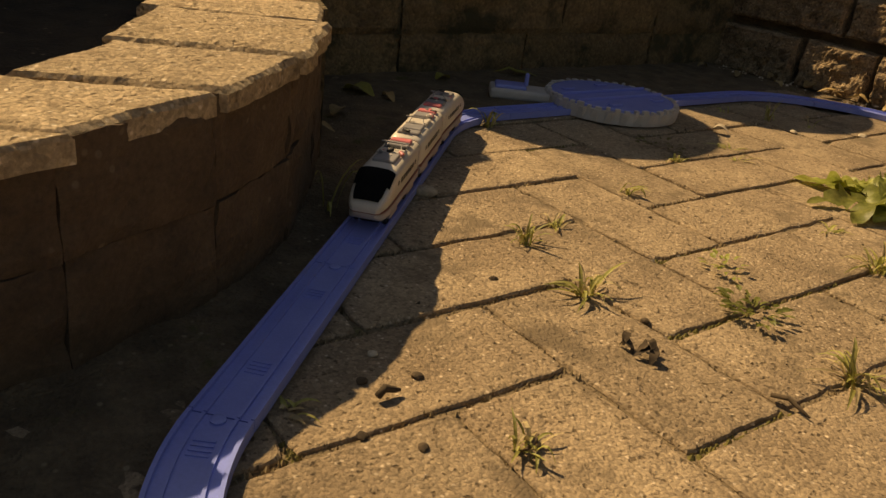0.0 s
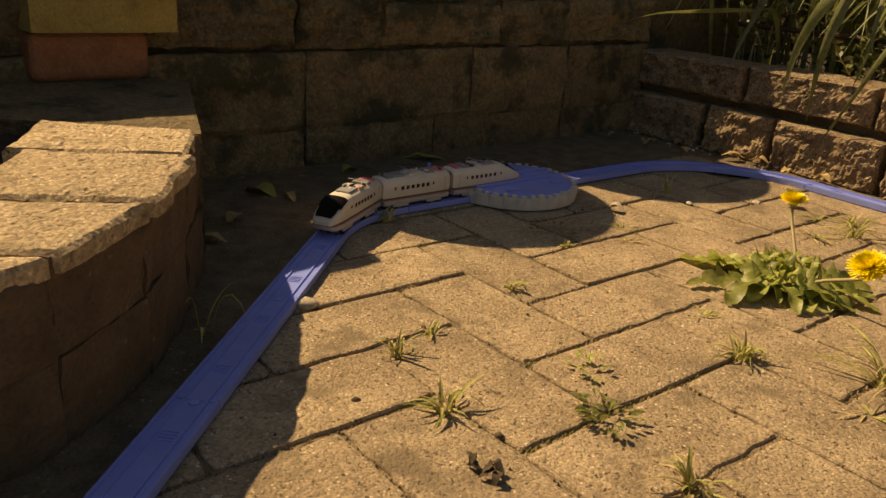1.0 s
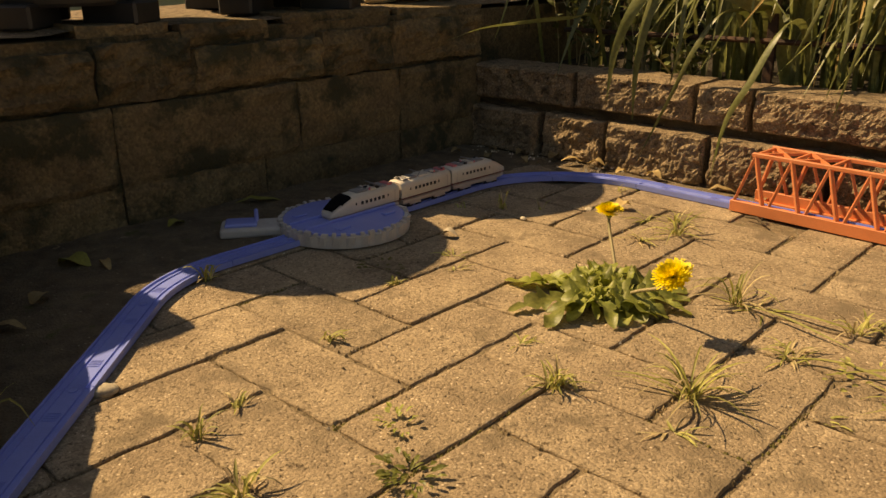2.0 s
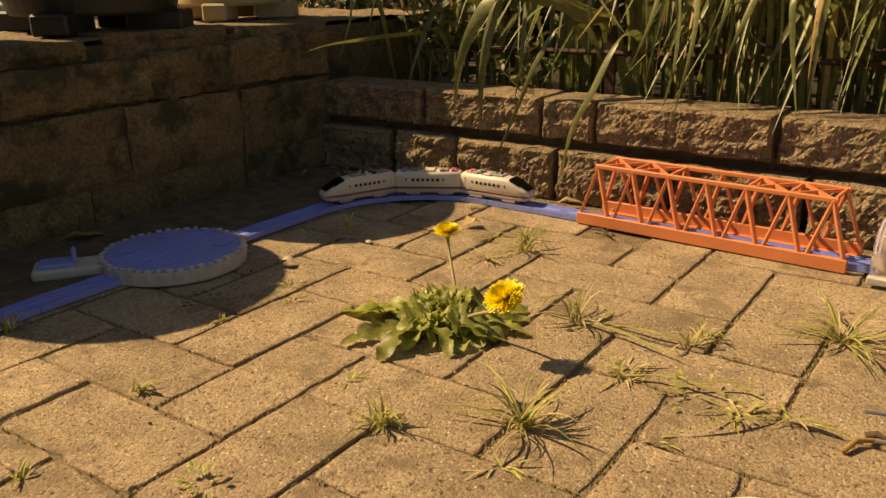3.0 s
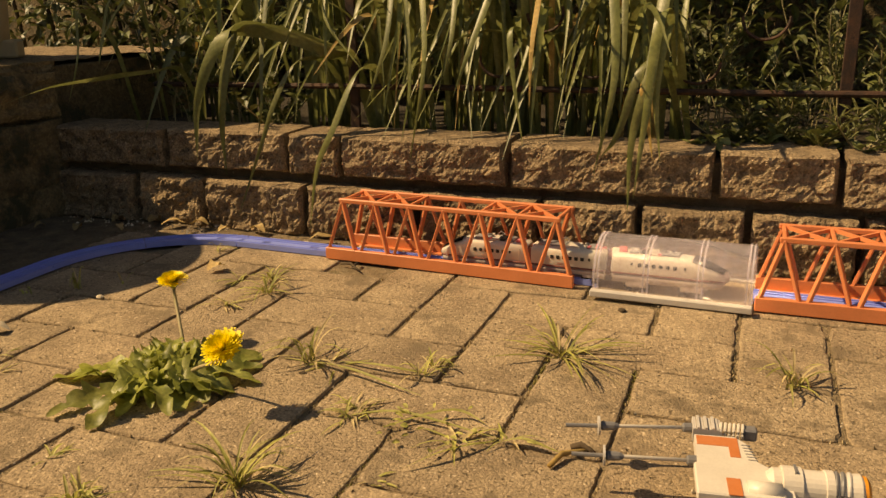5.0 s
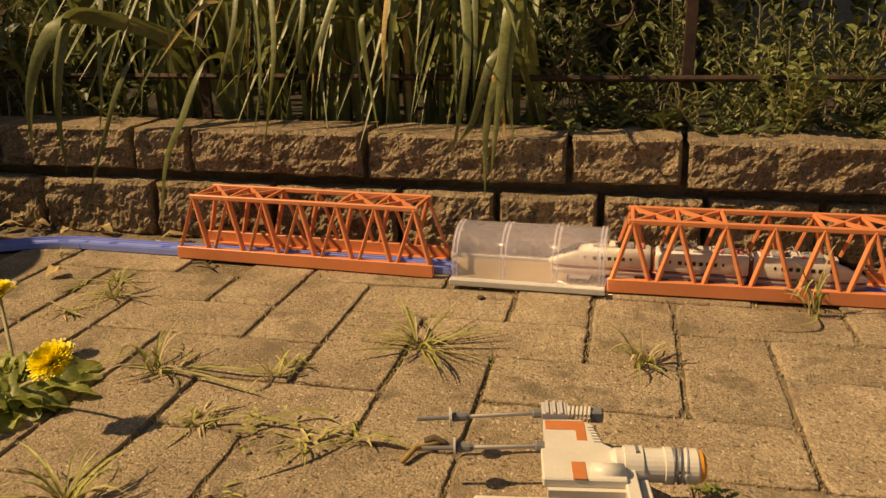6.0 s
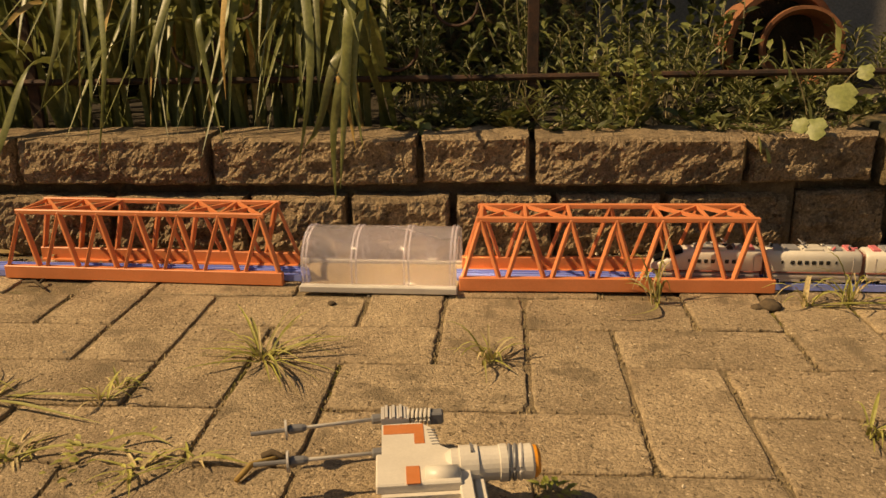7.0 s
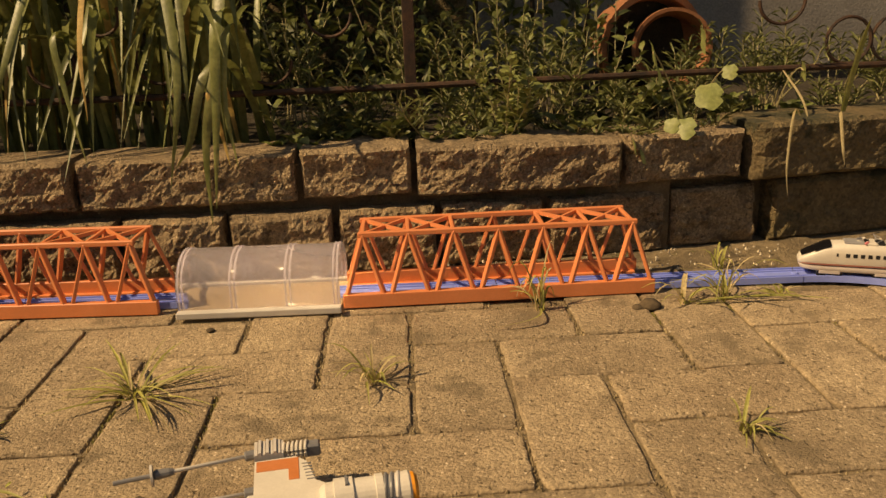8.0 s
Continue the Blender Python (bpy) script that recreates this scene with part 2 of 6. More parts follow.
def box(bm, x0, x1, y0, y1, z0, z1, bevel=0.0, m=None, seg=1):
    r = bmesh.ops.create_cube(bm, size=1.0)
    vs = r["verts"]
    bmesh.ops.scale(bm, vec=(x1 - x0, y1 - y0, z1 - z0), verts=vs)
    bmesh.ops.translate(bm, vec=((x0 + x1) / 2, (y0 + y1) / 2, (z0 + z1) / 2), verts=vs)
    if bevel:
        es = list({e for v in vs for e in v.link_edges})
        r = bmesh.ops.bevel(bm, geom=es, offset=bevel, segments=seg, affect="EDGES", profile=0.5)
        vs = list({v for f in r["faces"] for v in f.verts} | {v for v in vs if v.is_valid})
    if m is not None:
        bmesh.ops.transform(bm, matrix=m, verts=vs)
    return vs


def boxed(*a, **k):
    bm = bmesh.new()
    box(bm, *a, **k)
    return bm


def tube(bm, pts, radius, sides=8, close=True):
    """A tube along points; radius is a number or one for each point."""
    pts = [Vector(p) for p in pts]
    rs = radius if isinstance(radius, (list, tuple)) else [radius] * len(pts)
    rings = []
    up = Vector((0, 0, 1))
    for i, p in enumerate(pts):
        d = (pts[min(i + 1, len(pts) - 1)] - pts[max(i - 1, 0)]).normalized()
        a = d.cross(up)
        if a.length < 0.05:
            a = d.cross(Vector((0, 1, 0)))
        a.normalize()
        b = a.cross(d)
        rings.append([bm.verts.new(p + rs[i] * (math.cos(2 * math.pi * k / sides) * a + math.sin(2 * math.pi * k / sides) * b)) for k in range(sides)])
    for r0, r1 in zip(rings, rings[1:]):
        for k in range(sides):
            bm.faces.new((r0[k], r0[(k + 1) % sides], r1[(k + 1) % sides], r1[k]))
    if close:
        bm.faces.new(rings[0][::-1])
        bm.faces.new(rings[-1])


def tubed(pts, radius, sides=8):
    bm = bmesh.new()
    tube(bm, pts, radius, sides)
    return bm


def ring(bm, centre, radius, thick, axis="y", n=20, sides=6, sweep=360.0, start=0.0):
    c = Vector(centre)
    pts = []
    for i in range(n + 1):
        a = radians(start + sweep * i / n)
        u, v = radius * math.cos(a), radius * math.sin(a)
        pts.append(c + (Vector((u, 0, v)) if axis == "y" else Vector((0, u, v)) if axis == "x" else Vector((u, v, 0))))
    tube(bm, pts, thick, sides)


def lathe(bm, profile, n=32, centre=(0, 0, 0)):
    """Turn (radius, z) pairs about the z axis."""
    c = Vector(centre)
    rings = [[bm.verts.new(c + Vector((r * math.cos(2 * math.pi * k / n), r * math.sin(2 * math.pi * k / n), z))) for k in range(n)] for r, z in profile]
    for r0, r1 in zip(rings, rings[1:]):
        for k in range(n):
            bm.faces.new((r0[k], r0[(k + 1) % n], r1[(k + 1) % n], r1[k]))
    bm.faces.new(rings[0][::-1])
    bm.faces.new(rings[-1])


def sweep(bm, spine, section, close=True):
    """Sweep a closed (side, up) section along a spine of (point, heading in radians)."""
    rings = []
    for p, h in spine:
        side = Vector((math.sin(h), -math.cos(h), 0))
        rings.append([bm.verts.new(Vector(p) + side * u + Vector((0, 0, v))) for u, v in section])
    k = len(section)
    for r0, r1 in zip(rings, rings[1:]):
        for i in range(k):
            bm.faces.new((r0[i], r0[(i + 1) % k], r1[(i + 1) % k], r1[i]))
    if close:
        bm.faces.new(rings[0][::-1])
        bm.faces.new(rings[-1])


def blade(bm, pts, width, fold=0.25, twist=0.0, side=None):
    """A leaf along points: folded along its middle, tapering to its tip."""
    pts = [Vector(p) for p in pts]
    n = len(pts)
    rows = []
    for i, p in enumerate(pts):
        d = (pts[min(i + 1, n - 1)] - pts[max(i - 1, 0)]).normalized()
        s = Vector(side) if side is not None else d.cross(Vector((0, 0, 1)))
        if s.length < 0.1:
            s = Vector((1, 0, 0))
        s.normalize()
        s = (s - d * s.dot(d)).normalized()
        s = (Matrix.Rotation(twist * i / n, 3, d) @ s).normalized()
        u = s.cross(d).normalized()
        t = i / (n - 1)
        w = width * (0.55 + 0.45 * min(1, t * 4)) * (1 - max(0, (t - 0.55) / 0.45) ** 1.6) * 0.5 + 0.0002
        rows.append([bm.verts.new(p + s * w + u * w * fold), bm.verts.new(p), bm.verts.new(p - s * w + u * w * fold)])
    for a, b in zip(rows, rows[1:]):
        for k in (0, 1):
            bm.faces.new((a[k], a[k + 1], b[k + 1], b[k]))


def rough_block(sx, sy, sz, amp, seed, nx=18, nz=6, cut=0.008, top_amp=0.002):
    """A block with its hewn face towards -y: origin at the face's lower left corner, its body behind."""
    bm = bmesh.new()
    off = Vector((seed * 3.7, seed * 1.9, seed * 5.3))

    def front(i, j):
        x, z = sx * i / nx, sz * j / nz
        e = min(i, nx - i, j * nx * sz / (nz * sx), (nz - j) * nx * sz / (nz * sx))
        p = Vector((x, 0, z)) * 22 + off
        flake = 1.1 * noise.noise(p * 0.7) + 0.9 * noise.noise(Vector((p.x * 1.5, p.y, p.z * 2.4)))
        d = amp * (max(-0.45, min(0.55, flake)) + 0.35 * abs(noise.noise(p * 3.1)) + 0.30 * noise.noise(p * 6.5) + 0.32 * noise.noise(p * 14.0))
        y = d + (cut if e < 0.5 else 0) - amp * 0.4
        jx = 0.003 * noise.noise(Vector((0, 7, z * 60)) + off) if i in (0, nx) else 0
        jz = top_amp * noise.noise(Vector((x * 50, 3, j)) + off) if j in (0, nz) else 0
        return Vector((x + jx, y, z + jz))

    f = [[bm.verts.new(front(i, j)) for j in range(nz + 1)] for i in range(nx + 1)]
    for i in range(nx):
        for j in range(nz):
            bm.faces.new((f[i][j], f[i + 1][j], f[i + 1][j + 1], f[i][j + 1]))
    back = [[bm.verts.new((f[i][j].co.x, sy, f[i][j].co.z)) for j in (0, nz)] for i in range(nx + 1)]
    for i in range(nx):
        bm.faces.new((f[i][nz], f[i + 1][nz], back[i + 1][1], back[i][1]))
        bm.faces.new((f[i][0], back[i][0], back[i + 1][0], f[i + 1][0]))
    bm.faces.new([f[0][j] for j in range(nz + 1)] + [back[0][1], back[0][0]])
    bm.faces.new([back[nx][0], back[nx][1]] + [f[nx][j] for j in range(nz, -1, -1)])
    return bm


def coping(quad, sz, seed, chip=0.004, bev=0.003, n=22):
    """A worn coping brick between four corners given anticlockwise; its top at z = 0."""
    bm = bmesh.new()
    rnd = random.Random(seed)
    q = [Vector((x, y, 0)) for x, y in quad]
    mid = sum(q, Vector()) / 4
    off = Vector((seed * 1.3, 2.0, seed * 0.7))
    rings = [[], [], []]
    for k in range(4):
        a, b = q[k], q[(k + 1) % 4]
        for i in range(n):
            p = a.lerp(b, i / n)
            inw = (mid - p).normalized()
            c = chip * (0.10 * rnd.random() + 0.6 * abs(noise.noise(p * 50 + off)) + 1.6 * max(0.0, noise.noise(p * 22 + off) - 0.1))
            d = bev * (0.8 + 0.25 * rnd.random() + 0.5 * noise.noise(p * 40 + off))
            for ring_v, s, z in zip(rings, (c, c, c + d), (-sz, -d * 0.8, 0.0012 * noise.noise(p * 45 + off))):
                w = p + inw * s
                ring_v.append(bm.verts.new((w.x, w.y, z)))
    k = len(rings[0])
    for a, b in zip(rings, rings[1:]):
        for i in range(k):
            bm.faces.new((a[i], a[(i + 1) % k], b[(i + 1) % k], b[i]))
    # the worn top falls and rises towards its middle
    inner = rings[2]
    for s in (0.86, 0.62, 0.34, 0.12):
        nxt = []
        for v in rings[2]:
            w = mid.lerp(v.co, s)
            nxt.append(bm.verts.new((w.x, w.y, 0.0016 * noise.noise(Vector((w.x, w.y, 0)) * 40 + off) + 0.0006 * noise.noise(Vector((w.x, w.y, 0)) * 130 + off) + 0.0006)))
        for i in range(k):
            bm.faces.new((inner[i], inner[(i + 1) % k], nxt[(i + 1) % k], nxt[i]))
        inner = nxt
    bm.faces.new(inner)
    return bm


def slab(sx, sy, sz, seed, chip=0.004, bev=0.004, n=5):
    """A worn brick or paver: chipped outline, rounded top edge; origin at the middle of its top."""
    bm = bmesh.new()
    rnd = random.Random(seed)
    off = Vector((seed * 2.1, seed * 0.9, 4.0))
    out = []
    for (ax, ay), (bx, by), k in (((-1, -1), (1, -1), n), ((1, -1), (1, 1), n), ((1, 1), (-1, 1), n), ((-1, 1), (-1, -1), n)):
        for i in range(k):
            t = (i + (0.35 * (rnd.random() - 0.5) if i else 0)) / k
            out.append((ax + (bx - ax) * t, ay + (by - ay) * t))
    rings = [[], [], [], []]
    for x, y in out:
        corner = abs(x) > 0.99 and abs(y) > 0.99
        p = Vector((x * sx, y * sy, 0)) * 28 + off
        bite = max(0.0, noise.noise(p * 0.8) - 0.15)
        c = chip * (0.55 * rnd.random() + 2.2 * bite) + (bev * 0.7 if corner else 0)
        d = bev * (0.6 + 0.7 * rnd.random() + 2.0 * bite)
        for ring_v, inset, z in zip(rings, (0, 0, d * 0.45, d * 1.5), (-sz, -d * 0.9, -d * 0.25, 0.0005 * (rnd.random() - 0.5))):
            ring_v.append(bm.verts.new((x * (sx / 2 - c - inset), y * (sy / 2 - c - inset), z)))
    k = len(out)
    for a, b in zip(rings, rings[1:]):
        for i in range(k):
            bm.faces.new((a[i], a[(i + 1) % k], b[(i + 1) % k], b[i]))
    bm.faces.new(rings[-1])
    return bm


# ---- ground, walls ----
def rect_sheet(x0, x1, y0, y1, z, nx=1, ny=1):
    bm = bmesh.new()
    bmesh.ops.create_grid(bm, x_segments=nx, y_segments=ny, size=0.5)
    bmesh.ops.scale(bm, vec=(x1 - x0, y1 - y0, 1), verts=bm.verts)
    bmesh.ops.translate(bm, vec=((x0 + x1) / 2, (y0 + y1) / 2, z), verts=bm.verts)
    return bm


ground = part("ground", rect_sheet(-40, 40, -40, 40, -0.0034), SAND)
tagged(ground, "brown soil and grit under the paving joints", "ground", kind="structure")
pavement = thing("pavement", "sandy concrete block paving in a herringbone bond", "paving", kind="structure")

# bed soil behind the stone wall, with an uneven surface
bm = rect_sheet(-2.2, 2.6, 0.56, 1.66, 0.15, 60, 20)
for v in bm.verts:
    v.co.z += 0.015 * noise.noise(v.co * 9) + 0.004 * noise.noise(v.co * 40)
bed = part("flower_bed_soil", bm, HUMUS, smooth=True)
tagged(bed, "dark crumbly soil of the raised flower bed", "soil", kind="structure")

# strip of loose dirt between the paving and the stone wall
bm = rect_sheet(-1.40, 1.6, 0.40, 0.56, 0.0, 150, 8)
for v in bm.verts:
    v.co.z += -0.004 + 0.006 * noise.noise(v.co * 14) + 0.0035 * noise.noise(v.co * 60)
verge = part("dirt_strip", bm, SOIL, smooth=True)
tagged(verge, "strip of loose dark dirt along the foot of the wall", "soil", kind="structure")

# stone wall along the bed
wall_back = thing("wall_back", "low retaining wall of rough hewn buff stone blocks", "wall", kind="structure")
part("core", boxed(-1.42, 0.40, 0.512, 0.60, -0.02, 0.155), SOIL, wall_back, "dark recessed mortar")
part("core", boxed(0, 1.3, 0.0, 0.06, -0.02, 0.155, m=pose(0.40, 0.535, 0, 0, 0, 8)), SOIL, wall_back, "dark recessed mortar")
UPPER = [-1.40, -1.13, -0.872, -0.765, -0.465, -0.150, 0.016, 0.322, 0.517]
LOWER = [-1.40, -1.20, -1.045, -0.83, -0.62, -0.41, -0.255, -0.10, 0.05, 0.21, 0.40, 0.55]
for i, (a, b) in enumerate(zip(UPPER, UPPER[1:])):
    ob = part("stone", rough_block(b - a - 0.010, 0.11, 0.070, 0.0082, i + 1, max(12, int((b - a) * 210)), 15), BLOCK, wall_back, smooth=False)
    ob.matrix_basis = pose(a + 0.005, 0.488 + 0.004 * ((i * 7) % 3 - 1), 0.104 + 0.002 * (i % 2), 0, 0, 0.4 * ((i * 5) % 3 - 1) + (7 if a > 0.3 else 0))
for i, (a, b) in enumerate(zip(LOWER, LOWER[1:])):
    ob = part("stone", rough_block(b - a - 0.012, 0.10, 0.092, 0.0095, i + 21, max(12, int((b - a) * 210)), 18), BLOCK, wall_back)
    ob.matrix_basis = pose(a + 0.006, 0.474 + 0.004 * ((i * 5) % 3 - 1) + (0.034 if a > 0.39 else 0.018 if a > 0.2 else 0.008 if a > 0.04 else 0), -0.004, 0, 0, 0.5 * ((i * 7) % 3 - 1) + (8 if a > 0.2 else 3 if a > 0.04 else 0))
for i, (a, b, z0, z1, y) in enumerate(((0.520, 0.90, 0.100, 0.185, 0.496), (0.91, 1.35, 0.100, 0.19, 0.562), (0.56, 0.79, -0.004, 0.094, 0.522), (0.80, 1.15, -0.004, 0.094, 0.556), (1.16, 1.5, -0.004, 0.094, 0.608))):
    ob = part("stone", rough_block(b - a - 0.01, 0.12, z1 - z0, 0.005, i + 41, 44, 14), DARKSTONE, wall_back)
    ob.matrix_basis = pose(a + 0.005, y, z0, 0, 0, 10 if z0 > 0 else 8.5)

# taller stone wall across the corner, with a rough ledge on top
wall_left = thing("wall_left", "dark weathered wall of large stone blocks with a rough ledge", "wall", kind="structure")
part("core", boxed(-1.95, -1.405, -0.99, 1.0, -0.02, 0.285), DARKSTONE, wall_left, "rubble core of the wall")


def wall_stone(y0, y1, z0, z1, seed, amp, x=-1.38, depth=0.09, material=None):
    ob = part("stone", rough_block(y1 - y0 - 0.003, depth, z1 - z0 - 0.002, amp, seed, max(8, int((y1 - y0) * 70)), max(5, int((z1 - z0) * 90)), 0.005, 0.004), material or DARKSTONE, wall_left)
    ob.matrix_basis = pose(x, y0 + 0.004, z0, 0, 0, 90)


for i, (a, b) in enumerate(((-0.98, -0.62), (-0.62, -0.345), (-0.345, 0.0), (0.0, 0.25), (0.25, 0.50))):
    wall_stone(a, b, 0.062, 0.187, 60 + i, 0.006)
for i, (a, b) in enumerate(((-0.98, -0.70), (-0.70, -0.345), (-0.345, -0.08), (-0.08, 0.25), (0.25, 0.50))):
    wall_stone(a, b, -0.01, 0.064, 70 + i, 0.005)
for i, (a, b) in enumerate(((-0.98, -0.66), (-0.66, -0.36), (-0.36, -0.20), (-0.20, 0.06), (0.06, 0.24), (0.24, 0.50))):
    wall_stone(a, b, 0.188 + 0.006 * (i % 2), 0.262 + 0.008 * (i % 3), 80 + i, 0.016, -1.388)
for i, (a, b) in enumerate(((-0.98, -0.55), (-0.37, -0.22), (-0.21, -0.04), (0.0, 0.26), (0.27, 0.52))):
    wall_stone(a, b, 0.262, 0.298 + 0.006 * ((i * 3) % 2), 90 + i, 0.008, -1.40 - 0.012 * (i % 2), 0.16)
bm = rect_sheet(-1.95, -1.415, -0.98, 1.0, 0.295, 30, 120)
for v in bm.verts:
    v.co.z += 0.005 * noise.noise(v.co * 12) + 0.003 * noise.noise(v.co * 50)
part("ledge", bm, BLOCK, wall_left, "sandy top of the wall", smooth=True)

# brick step that runs slantwise along the track
EDGE_A, EDGE_D = Vector((-1.035, -0.655)), Vector((0.756, -0.655)).normalized()
step_in = Vector((-EDGE_D.y * -1, EDGE_D.x * -1))  # away from the track
STEP_ANGLE = math.degrees(math.atan2(EDGE_D.y, EDGE_D.x))
brick_step = thing("brick_step", "low brick step with a coping of sunlit worn bricks", "step", pose(EDGE_A.x, EDGE_A.y, 0, 0, 0, STEP_ANGLE), kind="structure")
# its outer edge bows towards the track: (along, out) at each joint
FALL = 0.045
BOW = [(0.012, 0.002), (0.100, 0.019), (0.229, 0.030), (0.337, 0.011), (0.445, -0.036), (0.545, -0.105), (0.64, -0.16), (0.74, -0.21), (0.84, -0.26)]
bm = bmesh.new()
outline = [(x, y - 0.024) for x, y in BOW] + [(0.95, -0.32), (0.95, -0.55), (0.012, -0.55)]
lo, hi = [bm.verts.new((x, y, -0.02)) for x, y in outline], [bm.verts.new((x, y, 0.142 - FALL * x)) for x, y in outline]
bm.faces.new(hi)
for k in range(len(outline)):
    j = (k + 1) % len(outline)
    bm.faces.new((lo[k], lo[j], hi[j], hi[k]))
# humus tone paints the deep shade behind and below the coping
part("riser", bm, HUMUS, brick_step, "brick core, near-black to carry deep shade")
bm = bmesh.new()
flag = [(0.012, -0.002), (-0.275, -0.112), (-0.42, -0.50), (0.012, -0.50)]
lo, hi = [bm.verts.new((x, y, -0.02)) for x, y in flag], [bm.verts.new((x, y, 0.158)) for x, y in flag]
bm.faces.new(hi)
for k in range(4):
    bm.faces.new((lo[k], lo[(k + 1) % 4], hi[(k + 1) % 4], hi[k]))
# dark stone paints the shade that the brick pile casts too short
part("flagstone", bm, DARKSTONE, brick_step, "worn flagstone, darkened to carry its shade")
for i, ((x0, y0), (x1, y1)) in enumerate(zip(BOW, BOW[1:])):
    k0, k1 = (0.06 if i == 0 else 0.17), 0.17
    lift = 0.0009 * ((i * 5) % 3 - 1)
    t0, t1 = 0.001, (0.165, 0.146, 0.136, 0.150)[i % 4]
    dy = 0.006 * ((i * 5) % 3 - 1)
    quad = [(x0 + 0.0022 + k0 * t0, y0 + dy - t0), (x0 + 0.0022 + k0 * t1, y0 - t1), (x1 - 0.0022 + k1 * t1, y1 - t1), (x1 - 0.0022 + k1 * t0, y1 + dy - t0)]
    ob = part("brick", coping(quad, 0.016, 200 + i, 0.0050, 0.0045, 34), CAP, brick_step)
    ob.matrix_basis = pose(0, 0, 0.165 + lift, 0, math.degrees(math.atan(FALL)), 0)
    run = math.hypot(x1 - x0, y1 - y0)
    for j in range(2):
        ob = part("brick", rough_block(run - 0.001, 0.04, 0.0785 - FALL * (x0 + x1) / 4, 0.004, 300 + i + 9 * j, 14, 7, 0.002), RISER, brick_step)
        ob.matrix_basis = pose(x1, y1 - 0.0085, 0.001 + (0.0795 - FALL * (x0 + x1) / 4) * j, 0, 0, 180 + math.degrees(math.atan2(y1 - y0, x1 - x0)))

# stack of bricks against the wall
brick_pile = thing("brick_pile", "stack of a red round-edged brick under buff bricks", "bricks", pose(-1.375, -0.66, 0.158))
part("brick", boxed(-0.10, 0.02, -0.085, 0.065, 0, 0.062, bevel=0.012, seg=3), REDBRICK, brick_pile, "red brick with a rounded edge")
for i in range(3):
    ob = part("brick", slab(0.14, 0.19, 0.056, 330 + i, 0.003, 0.005, 6), YELLOWBRICK, brick_pile, "buff yellow brick")
    ob.matrix_basis = pose(-0.035 - 0.004 * (i % 2), 0.008 - 0.006 * (i % 2), 0.062 + 0.060 * (i + 1) - 0.003, 0, 0, 1.5 * (i % 2))

# unseen block added beyond the step, whose shade falls on the bricks
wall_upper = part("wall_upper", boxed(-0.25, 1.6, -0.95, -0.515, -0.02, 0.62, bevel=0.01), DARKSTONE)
wall_upper.matrix_basis = pose(EDGE_A.x, EDGE_A.y, 0, 0, 0, STEP_ANGLE)
tagged(wall_upper, "unseen block added to shade the step", "wall", kind="structure")

# garden boundary behind the bed
wall_far = part("wall_far", boxed(-6, 6, 1.66, 1.80, -0.02, 1.9), RENDERWALL)
tagged(wall_far, "pale rendered garden wall behind the bed", "wall", kind="structure")

# dark soil between the step, the tall wall and the track; its tone also deepens the paving's shade
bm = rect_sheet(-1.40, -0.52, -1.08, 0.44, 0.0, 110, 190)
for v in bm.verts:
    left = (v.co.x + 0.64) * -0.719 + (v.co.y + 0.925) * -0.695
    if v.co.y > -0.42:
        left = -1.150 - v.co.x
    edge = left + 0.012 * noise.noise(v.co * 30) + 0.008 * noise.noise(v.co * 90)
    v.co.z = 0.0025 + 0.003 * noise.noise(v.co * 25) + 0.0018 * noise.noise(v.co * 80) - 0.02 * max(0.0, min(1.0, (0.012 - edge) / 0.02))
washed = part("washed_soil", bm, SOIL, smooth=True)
tagged(washed, "dark soil over shaded paving that also deepens the shade", "soil", kind="structure")

# ---- toy railway ----
class Way:
    """The railway's centre line: straights and clockwise curves."""

    def __init__(self, x, y, heading):
        self.at, self.h, self.pieces, self.length = Vector((x, y)), radians(heading), [], 0.0

    def straight(self, d):
        self.pieces.append((self.length, d, self.at.copy(), self.h, 0.0))
        self.at = self.at + d * Vector((math.cos(self.h), math.sin(self.h)))
        self.length += d

    def curve(self, degrees_right, r=0.215):
        d = radians(degrees_right) * r
        self.pieces.append((self.length, d, self.at.copy(), self.h, r))
        c = self.at + r * Vector((math.sin(self.h), -math.cos(self.h)))
        self.h -= radians(degrees_right)
        self.at = c - r * Vector((math.sin(self.h), -math.cos(self.h)))
        self.length += d

    def point(self, s):
        for s0, d, p, h, r in self.pieces:
            if s <= s0 + d or (s0, d, p, h, r) == self.pieces[-1]:
                u = s - s0
                if not r:
                    return p + u * Vector((math.cos(h), math.sin(h))), h
                c = p + r * Vector((math.sin(h), -math.cos(h)))
                g = h - u / r
                return c - r * Vector((math.sin(g), -math.cos(g))), g


probe = Way(0, 0, 194)
probe.curve(60)
way = Way(-0.640 - probe.at.x, -0.925 - probe.at.y, 194)
way.curve(60)
S_DIAG = way.length
way.straight(0.6142)
S_BEND = way.length
way.curve(44)
S_LONG = way.length
way.straight(0.507)
S_CORNER = way.length
way.curve(91.8)
S_RUN = way.length
way.straight(1.43)
S_LAST = way.length
way.curve(120)

RAIL_TOP = 0.0085
SECTION = [(-0.019, 0), (-0.019, 0.0085), (-0.0165, 0.0085), (-0.0165, 0.0062), (-0.0105, 0.0062), (-0.0105, 0.0078), (-0.0085, 0.0078), (-0.0085, 0.0062),
           (0.0085, 0.0062), (0.0085, 0.0078), (0.0105, 0.0078), (0.0105, 0.0062), (0.0165, 0.0062), (0.0165, 0.0085), (0.019, 0.0085), (0.019, 0)]


